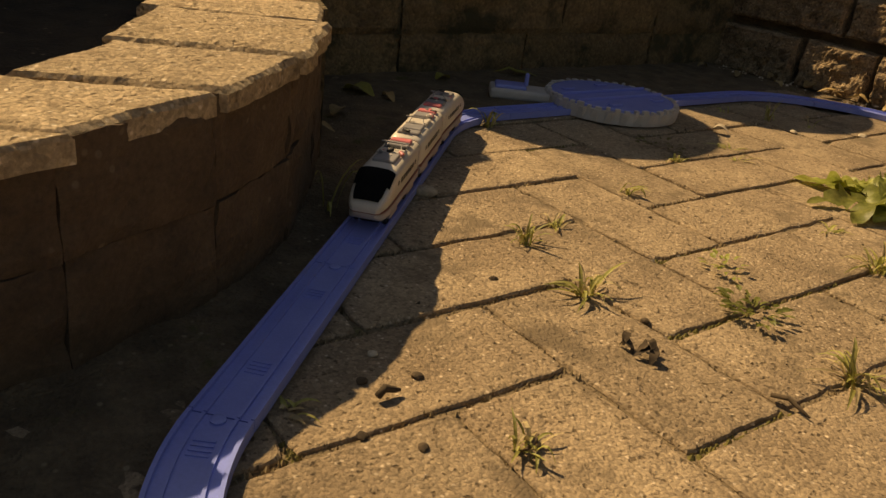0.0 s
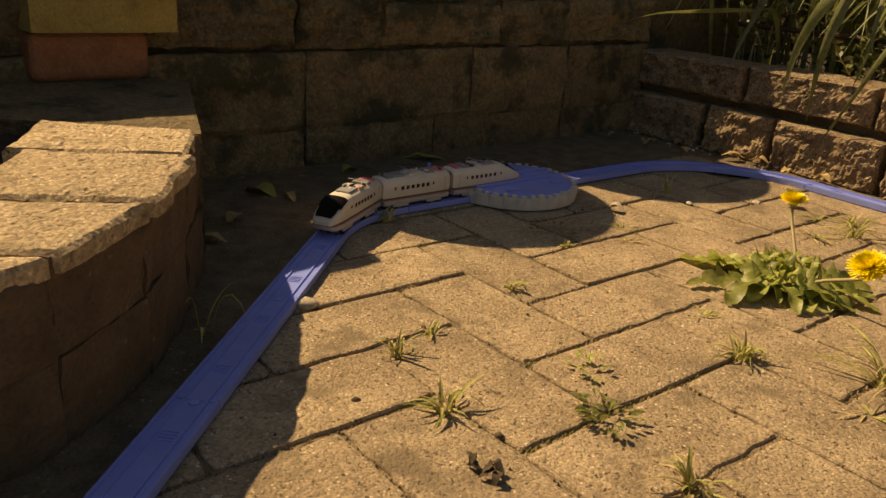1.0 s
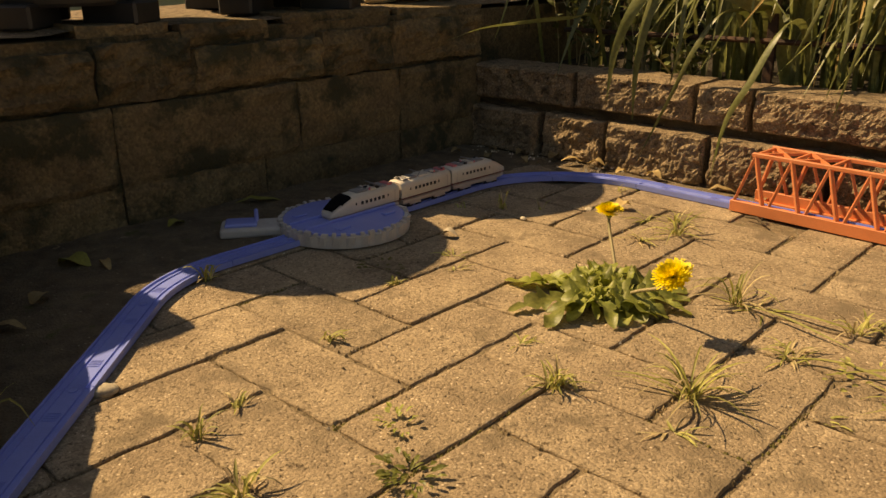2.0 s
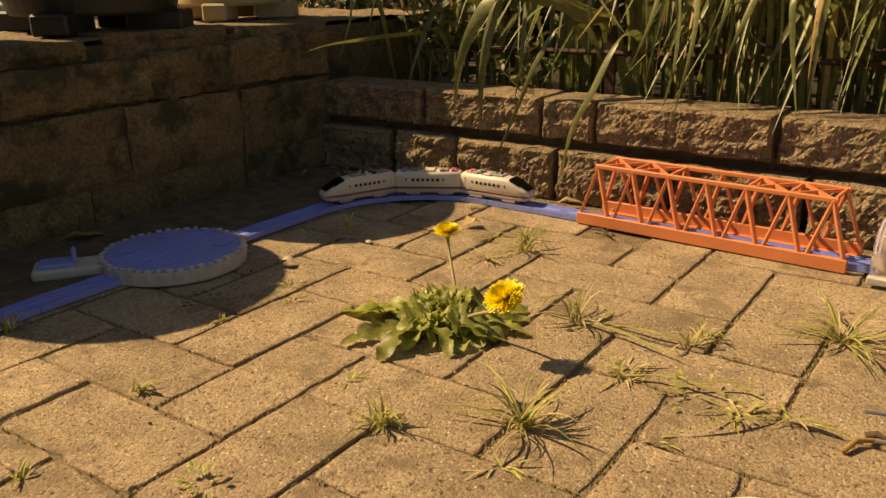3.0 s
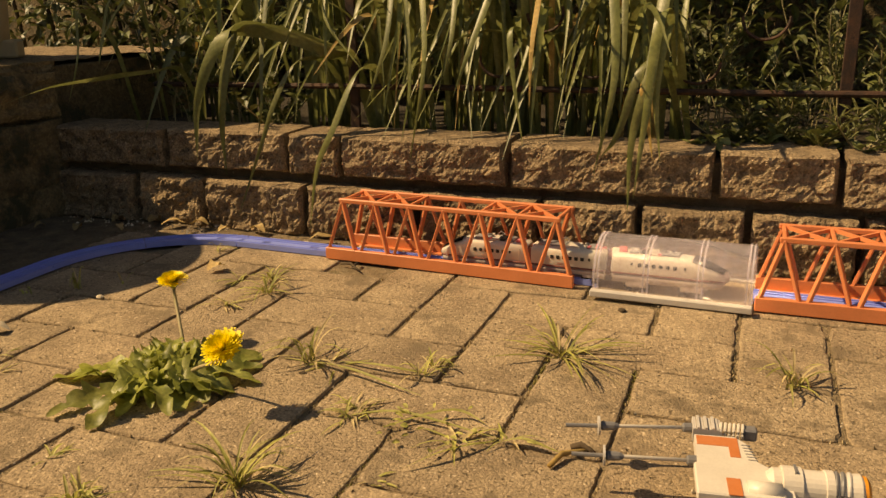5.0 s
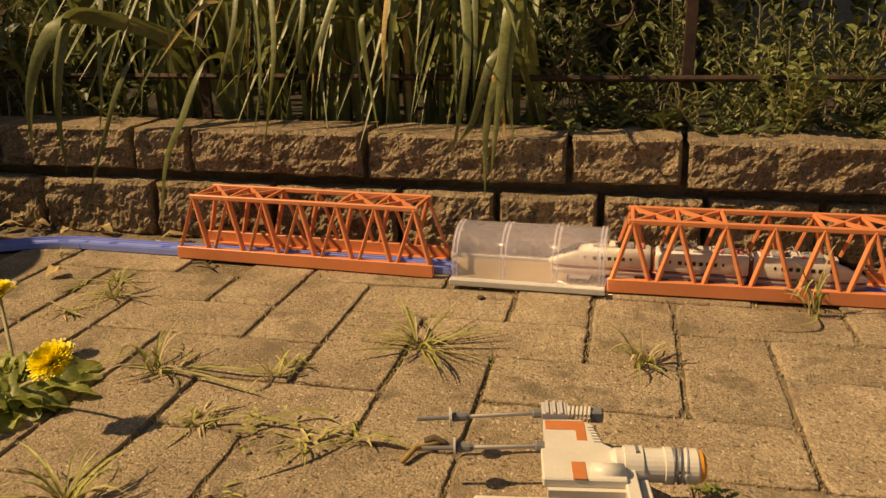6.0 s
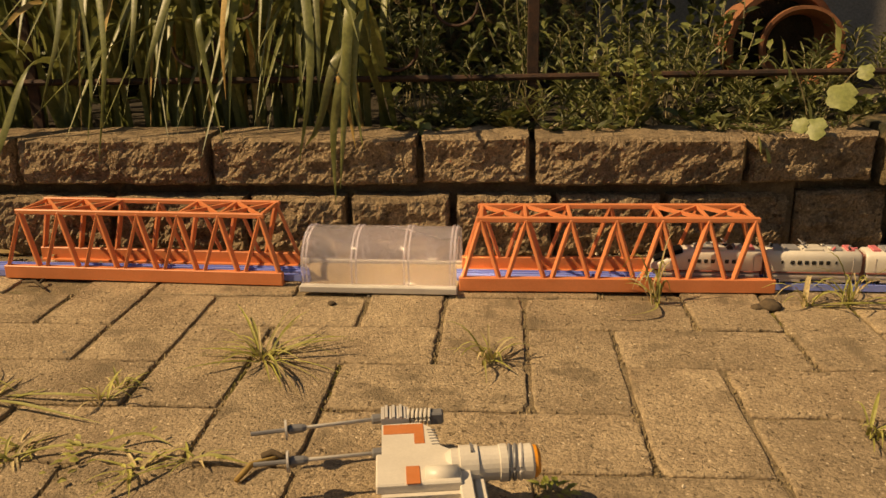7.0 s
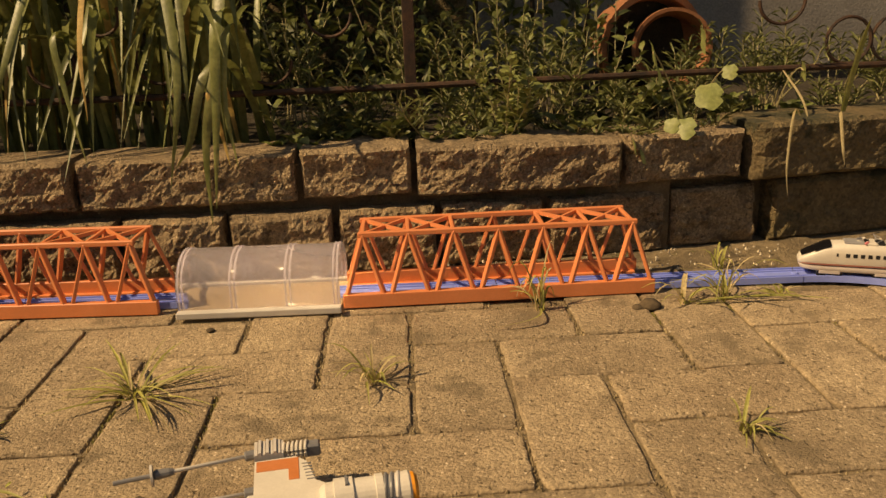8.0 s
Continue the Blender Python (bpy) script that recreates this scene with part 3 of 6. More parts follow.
def rail(s0, s1, label, z=0.002):
    n = max(2, int((s1 - s0) / 0.012))
    spine = []
    for i in range(n + 1):
        p, h = way.point(s0 + 0.0006 + (s1 - s0 - 0.0012) * i / n)
        spine.append(((p.x, p.y, z), h))
    bm = bmesh.new()
    sweep(bm, spine, SECTION)
    ob = thing("track_piece", label, "toy track", group="toy track pieces")
    part("rail_bed", bm, BLUE, ob)
    # round joining tongue at the far end
    p, h = way.point(s1 - 0.004)
    bm = bmesh.new()
    lathe(bm, [(0.0045, z + 0.0064), (0.0045, z + 0.0076), (0.003, z + 0.008)], 14, (p.x, p.y, 0))
    part("joining_tongue", bm, BLUE, ob)
    for k in (0.25, 0.75):
        p, h = way.point(s0 + (s1 - s0) * k)
        for j in range(4):
            bm = bmesh.new()
            box(bm, 0.004 * (j - 1.5) - 0.0008, 0.004 * (j - 1.5) + 0.0008, -0.006, 0.006, z + 0.006, z + 0.007, m=pose(p.x, p.y, 0, 0, 0, math.degrees(h)))
            part("sleeper_mark", bm, BLUE, ob)


BLUE_STRAIGHT, BLUE_CURVE = "straight blue plastic toy track piece on the paving", "curved blue plastic toy track piece on the paving"
rail(0.0, S_DIAG * 0.5, BLUE_CURVE)
rail(S_DIAG * 0.5, S_DIAG, BLUE_CURVE)
for i in range(3):
    rail(S_DIAG + (S_BEND - S_DIAG) * i / 3, S_DIAG + (S_BEND - S_DIAG) * (i + 1) / 3, BLUE_STRAIGHT)
rail(S_BEND, S_LONG, BLUE_CURVE)
TT = S_LONG + 0.212
rail(S_LONG, TT - 0.098, BLUE_STRAIGHT)
rail(TT + 0.098, S_CORNER, BLUE_STRAIGHT)
rail(S_CORNER, (S_CORNER + S_RUN) / 2, BLUE_CURVE)
rail((S_CORNER + S_RUN) / 2, S_RUN, BLUE_CURVE)
B1, B2, TUN = (S_RUN + 0.187, S_RUN + 0.592), (S_RUN + 0.822, S_RUN + 1.227), (S_RUN + 0.613, S_RUN + 0.822)
for a, b in ((S_RUN, B1[0]), (B1[0], (B1[0] + B1[1]) / 2), ((B1[0] + B1[1]) / 2, TUN[0] + 0.01), (TUN[1] - 0.01, (B2[0] + B2[1]) / 2), ((B2[0] + B2[1]) / 2, B2[1]), (B2[1], S_LAST)):
    rail(a, b, BLUE_STRAIGHT)
rail(S_LAST, S_LAST + 0.17, BLUE_CURVE)
rail(S_LAST + 0.17, way.length, BLUE_CURVE)


def on_way(s, z=0.0):
    p, h = way.point(s)
    return pose(p.x, p.y, z, 0, 0, math.degrees(h))


def truss_bridge(m, length, label):
    """Orange through-truss bridge: origin at its left end on the centre line, x along it."""
    ob = thing("truss_bridge", label, "toy bridge", m, group="toy truss bridges")
    wb, wt, zb, zt = 0.0435, 0.034, 0.018, 0.0955
    for sgn in (-1, 1):
        part("side_beam", boxed(0, length, sgn * wb - 0.0045, sgn * wb + 0.0045, 0.002, 0.0205, bevel=0.001), ORANGE, ob)
        part("top_chord", boxed(length * 0.5 / 7 - 0.006, length * 6.5 / 7 + 0.006, sgn * wt - 0.0032, sgn * wt + 0.0032, zt - 0.003, zt + 0.004, bevel=0.0012), ORANGE, ob)
        for i in range(7):
            top = Vector(((i + 0.5) * length / 7, sgn * wt, zt))
            for j, dx in ((i, 0.005), (i + 1, -0.005)):
                foot = Vector((j * length / 7 + dx, sgn * wb, zb))
                bm = bmesh.new()
                d = top - foot
                rot = d.to_track_quat("Z", "Y").to_matrix().to_4x4()
                box(bm, -0.0036, 0.0036, -0.0024, 0.0024, 0, d.length, bevel=0.0007, m=Matrix.Translation(foot) @ rot)
                part("strut", bm, ORANGE, ob)
        part("foot_flange", boxed(0.004, length - 0.004, sgn * 0.037 - 0.006, sgn * 0.037 + 0.006, 0.001, 0.004), ORANGE, ob)
    for i in range(7):
        if i == 3:
            continue
        x = (i + 0.5) * length / 7
        part("cross_bar", boxed(x - 0.0025, x + 0.0025, -wt, wt, zt - 0.0015, zt + 0.0028, bevel=0.0008), ORANGE, ob)
    for i in (0, 1, 4, 5):
        x0, x1 = (i + 0.5) * length / 7, (i + 1.5) * length / 7
        for a, b in ((-1, 1), (1, -1)):
            bm = bmesh.new()
            p, q = Vector((x0, a * wt, zt + 0.0006)), Vector((x1, b * wt, zt + 0.0006 + 0.0003 * a))
            d = q - p
            rot = d.to_track_quat("Z", "Y").to_matrix().to_4x4()
            box(bm, -0.0018, 0.0018, -0.0024, 0.0024, 0, d.length, m=Matrix.Translation(p) @ rot)
            part("cross_brace", bm, ORANGE, ob)
    return ob


truss_bridge(on_way(B1[0]) @ pose(-0.006, 0.020, 0.0, 0, 0, -1.7), B1[1] - B1[0], "orange plastic toy truss bridge over the blue track")
truss_bridge(on_way(B2[0]) @ pose(0, 0.002, 0, 0, 0, 1.8), B2[1] - B2[0], "orange plastic toy truss bridge beside a clear tunnel")

# clear tunnel
tl = TUN[1] - TUN[0]
tunnel = thing("toy_tunnel", "clear plastic toy tunnel on a grey base between bridges", "toy tunnel", on_way(TUN[0]))
for sgn in (-1, 1):
    bm = boxed(0, tl, sgn * 0.056 - 0.006, sgn * 0.056 + 0.006, 0.002, 0.011, bevel=0.0012)
    part("base_rail", bm, GREY, tunnel, "pale grey plastic base")
part("floor_plate", boxed(0.001, tl - 0.001, -0.047, 0.047, 0.002, 0.007), PAVER_FAR, tunnel, "sandy floor plate")
ARCH = [(-0.052, 0.010), (-0.052, 0.034)] + [(-0.052 * math.cos(a), 0.034 + 0.041 * math.sin(a)) for a in [math.pi * i / 18 for i in range(1, 18)]] + [(0.052, 0.034), (0.052, 0.010)]


def arch_band(bm, x0, x1, grow, thick):
    rings = []
    for x in (x0, x1):
        o = [bm.verts.new((x, y * (1 + grow / 0.052), z + (grow if z > 0.034 else 0))) for y, z in ARCH]
        i = [bm.verts.new((x, y * (1 + (grow - thick) / 0.052), z + ((grow - thick) if z > 0.034 else 0))) for y, z in ARCH]
        rings.append((o, i))
    (o0, i0), (o1, i1) = rings
    for k in range(len(ARCH) - 1):
        bm.faces.new((o0[k], o0[k + 1], o1[k + 1], o1[k]))
        bm.faces.new((i0[k], i1[k], i1[k + 1], i0[k + 1]))
        bm.faces.new((o0[k], i0[k], i0[k + 1], o0[k + 1]))
        bm.faces.new((o1[k], o1[k + 1], i1[k + 1], i1[k]))
    for k in (0, -1):
        bm.faces.new((o0[k], o1[k], i1[k], i0[k]))


bm = bmesh.new()
arch_band(bm, 0.001, tl - 0.001, 0.0, 0.0012)
shell = part("shell", bm, CLEAR, tunnel, "scuffed clear plastic vault", smooth=True)
shell.visible_shadow = False
for x in (0.004, 0.009, tl / 3, tl / 3 + 0.006, 2 * tl / 3, 2 * tl / 3 + 0.006, tl - 0.009, tl - 0.004):
    bm = bmesh.new()
    arch_band(bm, x - 0.0011, x + 0.0011, 0.0014, 0.0012)
    part("rib", bm, RIB, tunnel).visible_shadow = False

# turntable
tp, th = way.point(TT)
turntable = thing("toy_turntable", "grey toy turntable with a blue plastic disc and lever", "toy turntable", pose(tp.x + 0.002, tp.y, 0, 0, 0, 90))
bm = bmesh.new()
NT = 120
outer, outer2, low = [], [], []
for k in range(NT):
    a = 2 * math.pi * k / NT
    r = 0.1 + (0.0022 if (k // 2) % 2 else -0.0012)
    outer.append(bm.verts.new((r * math.cos(a), r * math.sin(a), 0.019)))
    low.append(bm.verts.new((0.1 * math.cos(a), 0.1 * math.sin(a), 0.002)))
for k in range(NT):
    bm.faces.new((low[k], low[(k + 1) % NT], outer[(k + 1) % NT], outer[k]))
bm.faces.new(outer)
for k in range(44):
    # uneven square teeth standing round the disc
    a = 360.0 * k / 44
    w = 0.0036 + 0.0012 * math.sin(k * 2.7)
    box(bm, 0.0925, 0.0995, -w, w, 0.018, 0.0235 + 0.0012 * math.sin(k * 1.9), bevel=0.0006, m=pose(0, 0, 0, 0, 0, a))
part("base_ring", bm, GREY, turntable, "grey toothed base")
bm = bmesh.new()
lathe(bm, [(0.093, 0.018), (0.093, 0.0215), (0.091, 0.0225)], 64)
for y in (-0.018, 0.018):
    box(bm, -0.09, 0.09, y - 0.0022, y + 0.0022, 0.022, 0.0265, bevel=0.0008)
for x, y in ((-0.05, 0.045), (0.05, -0.045), (-0.045, -0.05), (0.03, 0.055)):
    box(bm, x - 0.012, x + 0.012, y - 0.006, y + 0.006, 0.022, 0.0252, bevel=0.002)
part("disc", bm, BLUE, turntable, "blue turning disc")
bm = bmesh.new()
rot = pose(0, 0, 0, 0, 0, 143)
box(bm, 0.085, 0.185, -0.026, 0.026, 0.002, 0.017, bevel=0.004, m=rot, seg=2)
part("lever_base", bm, GREY, turntable, "grey arm beside the disc")
bm = bmesh.new()
box(bm, 0.13, 0.178, -0.018, 0.018, 0.016, 0.022, bevel=0.003, m=rot, seg=2)
box(bm, 0.128, 0.134, -0.004, 0.004, 0.02, 0.040, bevel=0.002, m=rot)
part("lever", bm, BLUE, turntable, "blue lever")
bm = bmesh.new()
box(bm, 0.093, 0.118, -0.019, 0.019, 0.003, 0.013, bevel=0.002)
part("ramp", bm, CAP, turntable, "sunlit pale joining ramp")


# ---- toy train ----
def section(w, z0, z1, n=10):
    """Half-rounded body section as (y, z), from the left foot over the roof to the right foot."""
    h = z1 - z0
    pts = [(-w * 0.47, z0), (-w * 0.5, z0 + h * 0.18), (-w * 0.5, z0 + h * 0.5)]
    for i in range(n + 1):
        a = math.pi * i / n
        c, s = math.cos(a), math.sin(a)
        pts.append((-w * 0.5 * abs(c) ** 0.55 * (1 if c >= 0 else -1), z0 + h * 0.55 + h * 0.45 * abs(s) ** 0.7))
    pts += [(w * 0.5, z0 + h * 0.5), (w * 0.5, z0 + h * 0.18), (w * 0.47, z0)]
    return pts


def loft(bm, stations, lo=0, hi=None, grow=0.0, close=True):
    rings = []
    for x, w, z0, z1 in stations:
        sec = section(w + 2 * grow, z0, z1 + grow)
        sec = sec[lo:(hi if hi else len(sec))]
        rings.append([bm.verts.new((x, y, z)) for y, z in sec])
    k = len(rings[0])
    for r0, r1 in zip(rings, rings[1:]):
        for i in range(k - 1):
            bm.faces.new((r0[i], r0[i + 1], r1[i + 1], r1[i]))
        if close:
            bm.faces.new((r0[k - 1], r0[0], r1[0], r1[k - 1]))
    if close:
        bm.faces.new(rings[0][::-1])
        bm.faces.new(rings[-1])


W, ZL, ZM, ZT = 0.0355, 0.010, 0.0205, 0.0475


def train_car(end, label, length):
    """A car, origin at its middle on the rail; its nose (if an end car) towards -x."""
    ob = thing("train_car", label, "toy train", group="toy train cars")
    L = length / 2
    if end:
        st = [(-L, 0.020, ZM - 0.001, ZM + 0.0035), (-L + 0.003, 0.027, ZM - 0.001, ZM + 0.0075), (-L + 0.010, 0.0325, ZM, ZM + 0.0115), (-L + 0.019, 0.0345, ZM, ZM + 0.0165),
              (-L + 0.029, W, ZM, ZM + 0.0225), (-L + 0.038, W, ZM, ZT - 0.0012), (-L + 0.052, W, ZM, ZT), (L - 0.006, W, ZM, ZT), (L - 0.003, W - 0.003, ZM, ZT - 0.002)]
        low = [(-L + 0.001, 0.018, ZL + 0.005, ZM - 0.002), (-L + 0.005, 0.028, ZL + 0.002, ZM - 0.002), (-L + 0.014, 0.033, ZL + 0.001, ZM - 0.002), (-L + 0.034, 0.035, ZL, ZM - 0.002), (L - 0.005, W - 0.0006, ZL, ZM - 0.002)]
        line = [(-L + 0.001, 0.0195, ZM - 0.0022, ZM + 0.0002), (-L + 0.005, 0.029, ZM - 0.0022, ZM + 0.0002), (-L + 0.014, 0.0336, ZM - 0.0022, ZM + 0.0002), (-L + 0.034, 0.0355, ZM - 0.0022, ZM + 0.0002), (L - 0.005, W + 0.0003, ZM - 0.0022, ZM + 0.0002)]
    else:
        st = [(-L + 0.003, W - 0.003, ZM, ZT - 0.002), (-L + 0.006, W, ZM, ZT), (L - 0.006, W, ZM, ZT), (L - 0.003, W - 0.003, ZM, ZT - 0.002)]
        low = [(-L + 0.005, W - 0.0006, ZL, ZM - 0.002), (L - 0.005, W - 0.0006, ZL, ZM - 0.002)]
        line = [(-L + 0.005, W + 0.0003, ZM - 0.0022, ZM + 0.0002), (L - 0.005, W + 0.0003, ZM - 0.0022, ZM + 0.0002)]
    for nm, stn, mt, lb in (("body", st, WHITE, "cream white body shell"), ("skirt", low, SKIRT, "mauve grey lower side"), ("stripe", line, MAROON, "thin maroon stripe")):
        bm = bmesh.new()
        loft(bm, stn)
        b = part(nm, bm, mt, ob, lb)
        b.data.shade_smooth()
        b.data.set_sharp_from_angle(angle=radians(40))
    if end:
        # wrap-round windscreen and the grey hood behind it
        bm = bmesh.new()
        loft(bm, [(x, w, a, b + 0.0006) for x, w, a, b in st[3:6]], 5, 12, 0.0009, close=False)
        loft(bm, [(x, w, a, b + 0.0007) for x, w, a, b in st[1:4]], 6, 11, 0.0009, close=False)
        part("windscreen", bm, WINDSCREEN, ob, "black windscreen", smooth=True)
        bm = bmesh.new()
        box(bm, -L + 0.001, -L + 0.010, -0.006, 0.006, ZM + 0.001, ZM + 0.0055, bevel=0.0015)
        part("nose_hatch", bm, WINDSCREEN, ob, "black nose opening")
    x_first = -0.012 if end else -0.027
    for sgn in (-1, 1):
        for i in range(6):
            x = x_first + 0.0088 * i
            part("window", boxed(x - 0.0026, x + 0.0026, sgn * W / 2 - 0.0006, sgn * W / 2 + 0.0005, 0.0305, 0.0358, bevel=0.0006), BLACK, ob)
        for x in (x_first - 0.0125, x_first + 0.054):
            part("door_window", boxed(x - 0.0013, x + 0.0013, sgn * W / 2 - 0.0006, sgn * W / 2 + 0.0005, 0.0315, 0.0358, bevel=0.0004), BLACK, ob)
        part("door_line", boxed(L - 0.014, L - 0.0132, sgn * W / 2 - 0.0004, sgn * W / 2 + 0.0003, 0.022, 0.040), SKIRT, ob)
    for x in (-L * 0.45, L * 0.5):
        bm = boxed(x - 0.016, x + 0.016, -0.0125, 0.0125, 0.004, ZL + 0.001, bevel=0.001)
        part("bogie", bm, DARKGREY, ob, "dark grey bogie")
        for dx in (-0.010, 0.010):
            bm = bmesh.new()
            tube(bm, [(x + dx, -0.0145, 0.0055), (x + dx, 0.0145, 0.0055)], 0.0055, 14)
            part("wheel_set", bm, BLACK, ob)
        for sgn in (-1, 1):
            part("axle_box", boxed(x - 0.013, x + 0.013, sgn * 0.0158 - 0.0015, sgn * 0.0158 + 0.0015, 0.0065, 0.0115, bevel=0.0008), SKIRT, ob)
    # roof kit
    for i, (x, dx, w, mt) in enumerate(((-0.004, 0.012, 0.010, ROOFGREY), (0.016, 0.006, 0.012, WHITE), (0.028, 0.004, 0.010, BLACK), (0.040, 0.006, 0.011, ROOFGREY), (0.054, 0.005, 0.010, PINK)) if end else
                                       ((-0.044, 0.006, 0.011, ROOFGREY), (-0.026, 0.009, 0.010, ROOFGREY), (0.0, 0.012, 0.011, WHITE), (0.028, 0.008, 0.010, ROOFGREY), (0.046, 0.005, 0.010, PINK))):
        part("roof_unit", boxed(x - dx, x + dx, -w, w, ZT - 0.0015, ZT + 0.0022, bevel=0.0008), mt, ob)
    rr = random.Random(7 + int(end) + len(label))
    for i in range(9):
        # loose bits lying on the roof
        x, y = rr.uniform(-0.01 if end else -0.05, 0.055), rr.uniform(-0.011, 0.011)
        bm = bmesh.new()
        box(bm, -0.0035, 0.0035, -0.0016, 0.0016, 0, 0.0028, bevel=0.0008, m=pose(x, y, ZT - 0.001 + 0.0004 * i, rr.uniform(-25, 25), rr.uniform(-20, 20), rr.uniform(0, 180)))
        part("roof_fitting", bm, (BLACK, PINK, WHITE, DARKGREY)[i % 4], ob)
    bm = bmesh.new()
    x = 0.020 if end else -0.014
    tube(bm, [(x, -0.008, ZT + 0.001), (x + 0.008, -0.006, ZT + 0.006), (x, -0.008, ZT + 0.0085)], 0.0007, 5)
    tube(bm, [(x, 0.008, ZT + 0.001), (x + 0.008, 0.006, ZT + 0.006), (x, 0.008, ZT + 0.0085)], 0.0007, 5)
    tube(bm, [(x, -0.011, ZT + 0.0085), (x, 0.011, ZT + 0.0085)], 0.0008, 5)
    part("pantograph", bm, ROOFGREY, ob, "folded grey pantograph")
    bm = boxed(L - 0.004, L + 0.0015, -0.012, 0.012, 0.013, 0.043, bevel=0.002)
    part("gangway", bm, MAROON, ob, "dull maroon gangway")
    return ob


END_L, MID_L = 0.141, 0.123
rear_car = train_car(True, "white toy bullet train end car with black windscreen", END_L)
middle_car = train_car(False, "white toy bullet train middle car with pantograph", MID_L)
lead_car = train_car(True, "white toy bullet train leading car with grey roof", END_L)

# ---- toy spaceship on the paving ----
ship = thing("toy_spaceship", "white brick-built toy spaceship with orange markings and long cannons", "toy spaceship")


def cannon(tip, butt, z, name_label):
    a, b = Vector((*tip, z)), Vector((*butt, z + 0.001))
    d = b - a
    at = lambda t: a + d * t
    gun = part("cannon", tubed([at(0), at(0.10), at(0.2), at(1)], [0.0012, 0.0013, 0.0017, 0.0017], 8), WHITE, ship, name_label, smooth=True)
    part("barrel_tip", tubed([at(-0.04), at(0.21)], 0.0019, 8), DARKGREY, gun, "dark grey barrel tip")
    bm = bmesh.new()
    tube(bm, [at(0.205), at(0.206), at(0.222), at(0.223)], [0.002, 0.0085, 0.0085, 0.002], 16)
    part("flash_disc", bm, GREY, gun, "grey disc")
    part("sleeve", tubed([at(0.225), at(0.24), at(0.33), at(0.36)], [0.003, 0.0042, 0.0036, 0.0024], 10), DARKGREY, gun, "dark grey sleeve")
    part("collar", tubed([at(0.84), at(0.85), at(1.0)], [0.003, 0.0042, 0.0042], 10), DARKGREY, gun)
    return gun


cannon((-0.229, -0.109), (-0.120, -0.0795), 0.036, "slim pale cannon with a grey disc")
cannon((-0.215, -0.151), (-0.113, -0.130), 0.034, "slim pale cannon with a grey disc")
TURN_SHIP = pose(-0.1, -0.13, 0, 0, 0, 8)
bm = bmesh.new()
rib = [(-0.0225, 0.030)] + [q for k in range(7) for q in ((-0.0225 + 0.003 * k, 0.0415), (-0.022 + 0.003 * k, 0.044 if k % 2 else 0.0425), (-0.0198 + 0.003 * k, 0.044 if k % 2 else 0.0425), (-0.0195 + 0.003 * k, 0.0415))] + [(0.0005, 0.0415), (0.0005, 0.030)]
left, right = [[bm.verts.new(TURN_SHIP @ Vector((x, y, z))) for x, z in rib] for y in (0.0405, 0.0615)]
bm.faces.new(left)
bm.faces.new(right[::-1])
for k in range(len(rib)):
    bm.faces.new((left[k], left[k - 1], right[k - 1], right[k]))
part("engine_block", bm, GREY, ship, "ribbed grey cannon block")
bm = bmesh.new()
for k in range(6):
    ring(bm, TURN_SHIP @ Vector((0.001 + 0.0035 * k, 0.051, 0.037)), 0.0062, 0.0013, "x", 14, 6)
part("spring_coil", bm, WHITE, ship, "white coil")
part("cannon_plug", boxed(0.018, 0.030, 0.046, 0.056, 0.031, 0.042, bevel=0.0015, m=TURN_SHIP), DARKGREY, ship, "dark grey plug")
# wing panel
bm = bmesh.new()
outline = [(-0.022, 0.036), (0.010, 0.037), (0.018, 0.028), (0.024, 0.000), (0.040, -0.014), (0.040, -0.066), (-0.022, -0.066)]
top = [bm.verts.new(TURN_SHIP @ Vector((x, y, 0.0395))) for x, y in outline]
bot = [bm.verts.new(TURN_SHIP @ Vector((x, y, 0.0300))) for x, y in outline]
bm.faces.new(top)
bm.faces.new(bot[::-1])
for i in range(len(top)):
    j = (i + 1) % len(top)
    bm.faces.new((top[i], bot[i], bot[j], top[j]))
part("wing", bm, WHITE, ship, "white wing plate")
bm = bmesh.new()
box(bm, -0.0205, 0.012, 0.020, 0.0345, 0.0390, 0.0399, m=TURN_SHIP)
box(bm, 0.0040, 0.012, 0.004, 0.020, 0.0390, 0.0399, m=TURN_SHIP)
part("wing_marking", bm, BURNT, ship, "orange angle marking")
for k in range(6):
    part("wing_slot", boxed(0.0145 + 0.0006 * k, 0.0215 + 0.0006 * k, 0.024 - 0.0045 * k, 0.0252 - 0.0045 * k, 0.0388, 0.0398, m=TURN_SHIP), DARKGREY, ship)
bm = bmesh.new()
box(bm, -0.026, 0.036, -0.062, -0.020, 0.039, 0.047, bevel=0.0012, m=TURN_SHIP)
part("wing_block", bm, WHITE, ship, "white stepped block")
part("side_panel", boxed(-0.004, 0.006, -0.0625, -0.040, 0.0468, 0.0476, m=TURN_SHIP), BURNT, ship, "small orange panel")
bm = bmesh.new()
tube(bm, [TURN_SHIP @ Vector((0.010, -0.050, 0.044)), TURN_SHIP @ Vector((0.034, -0.050, 0.044))], 0.008, 18)
part("pod", bm, WHITE, ship, "white half-round pod", smooth=True)
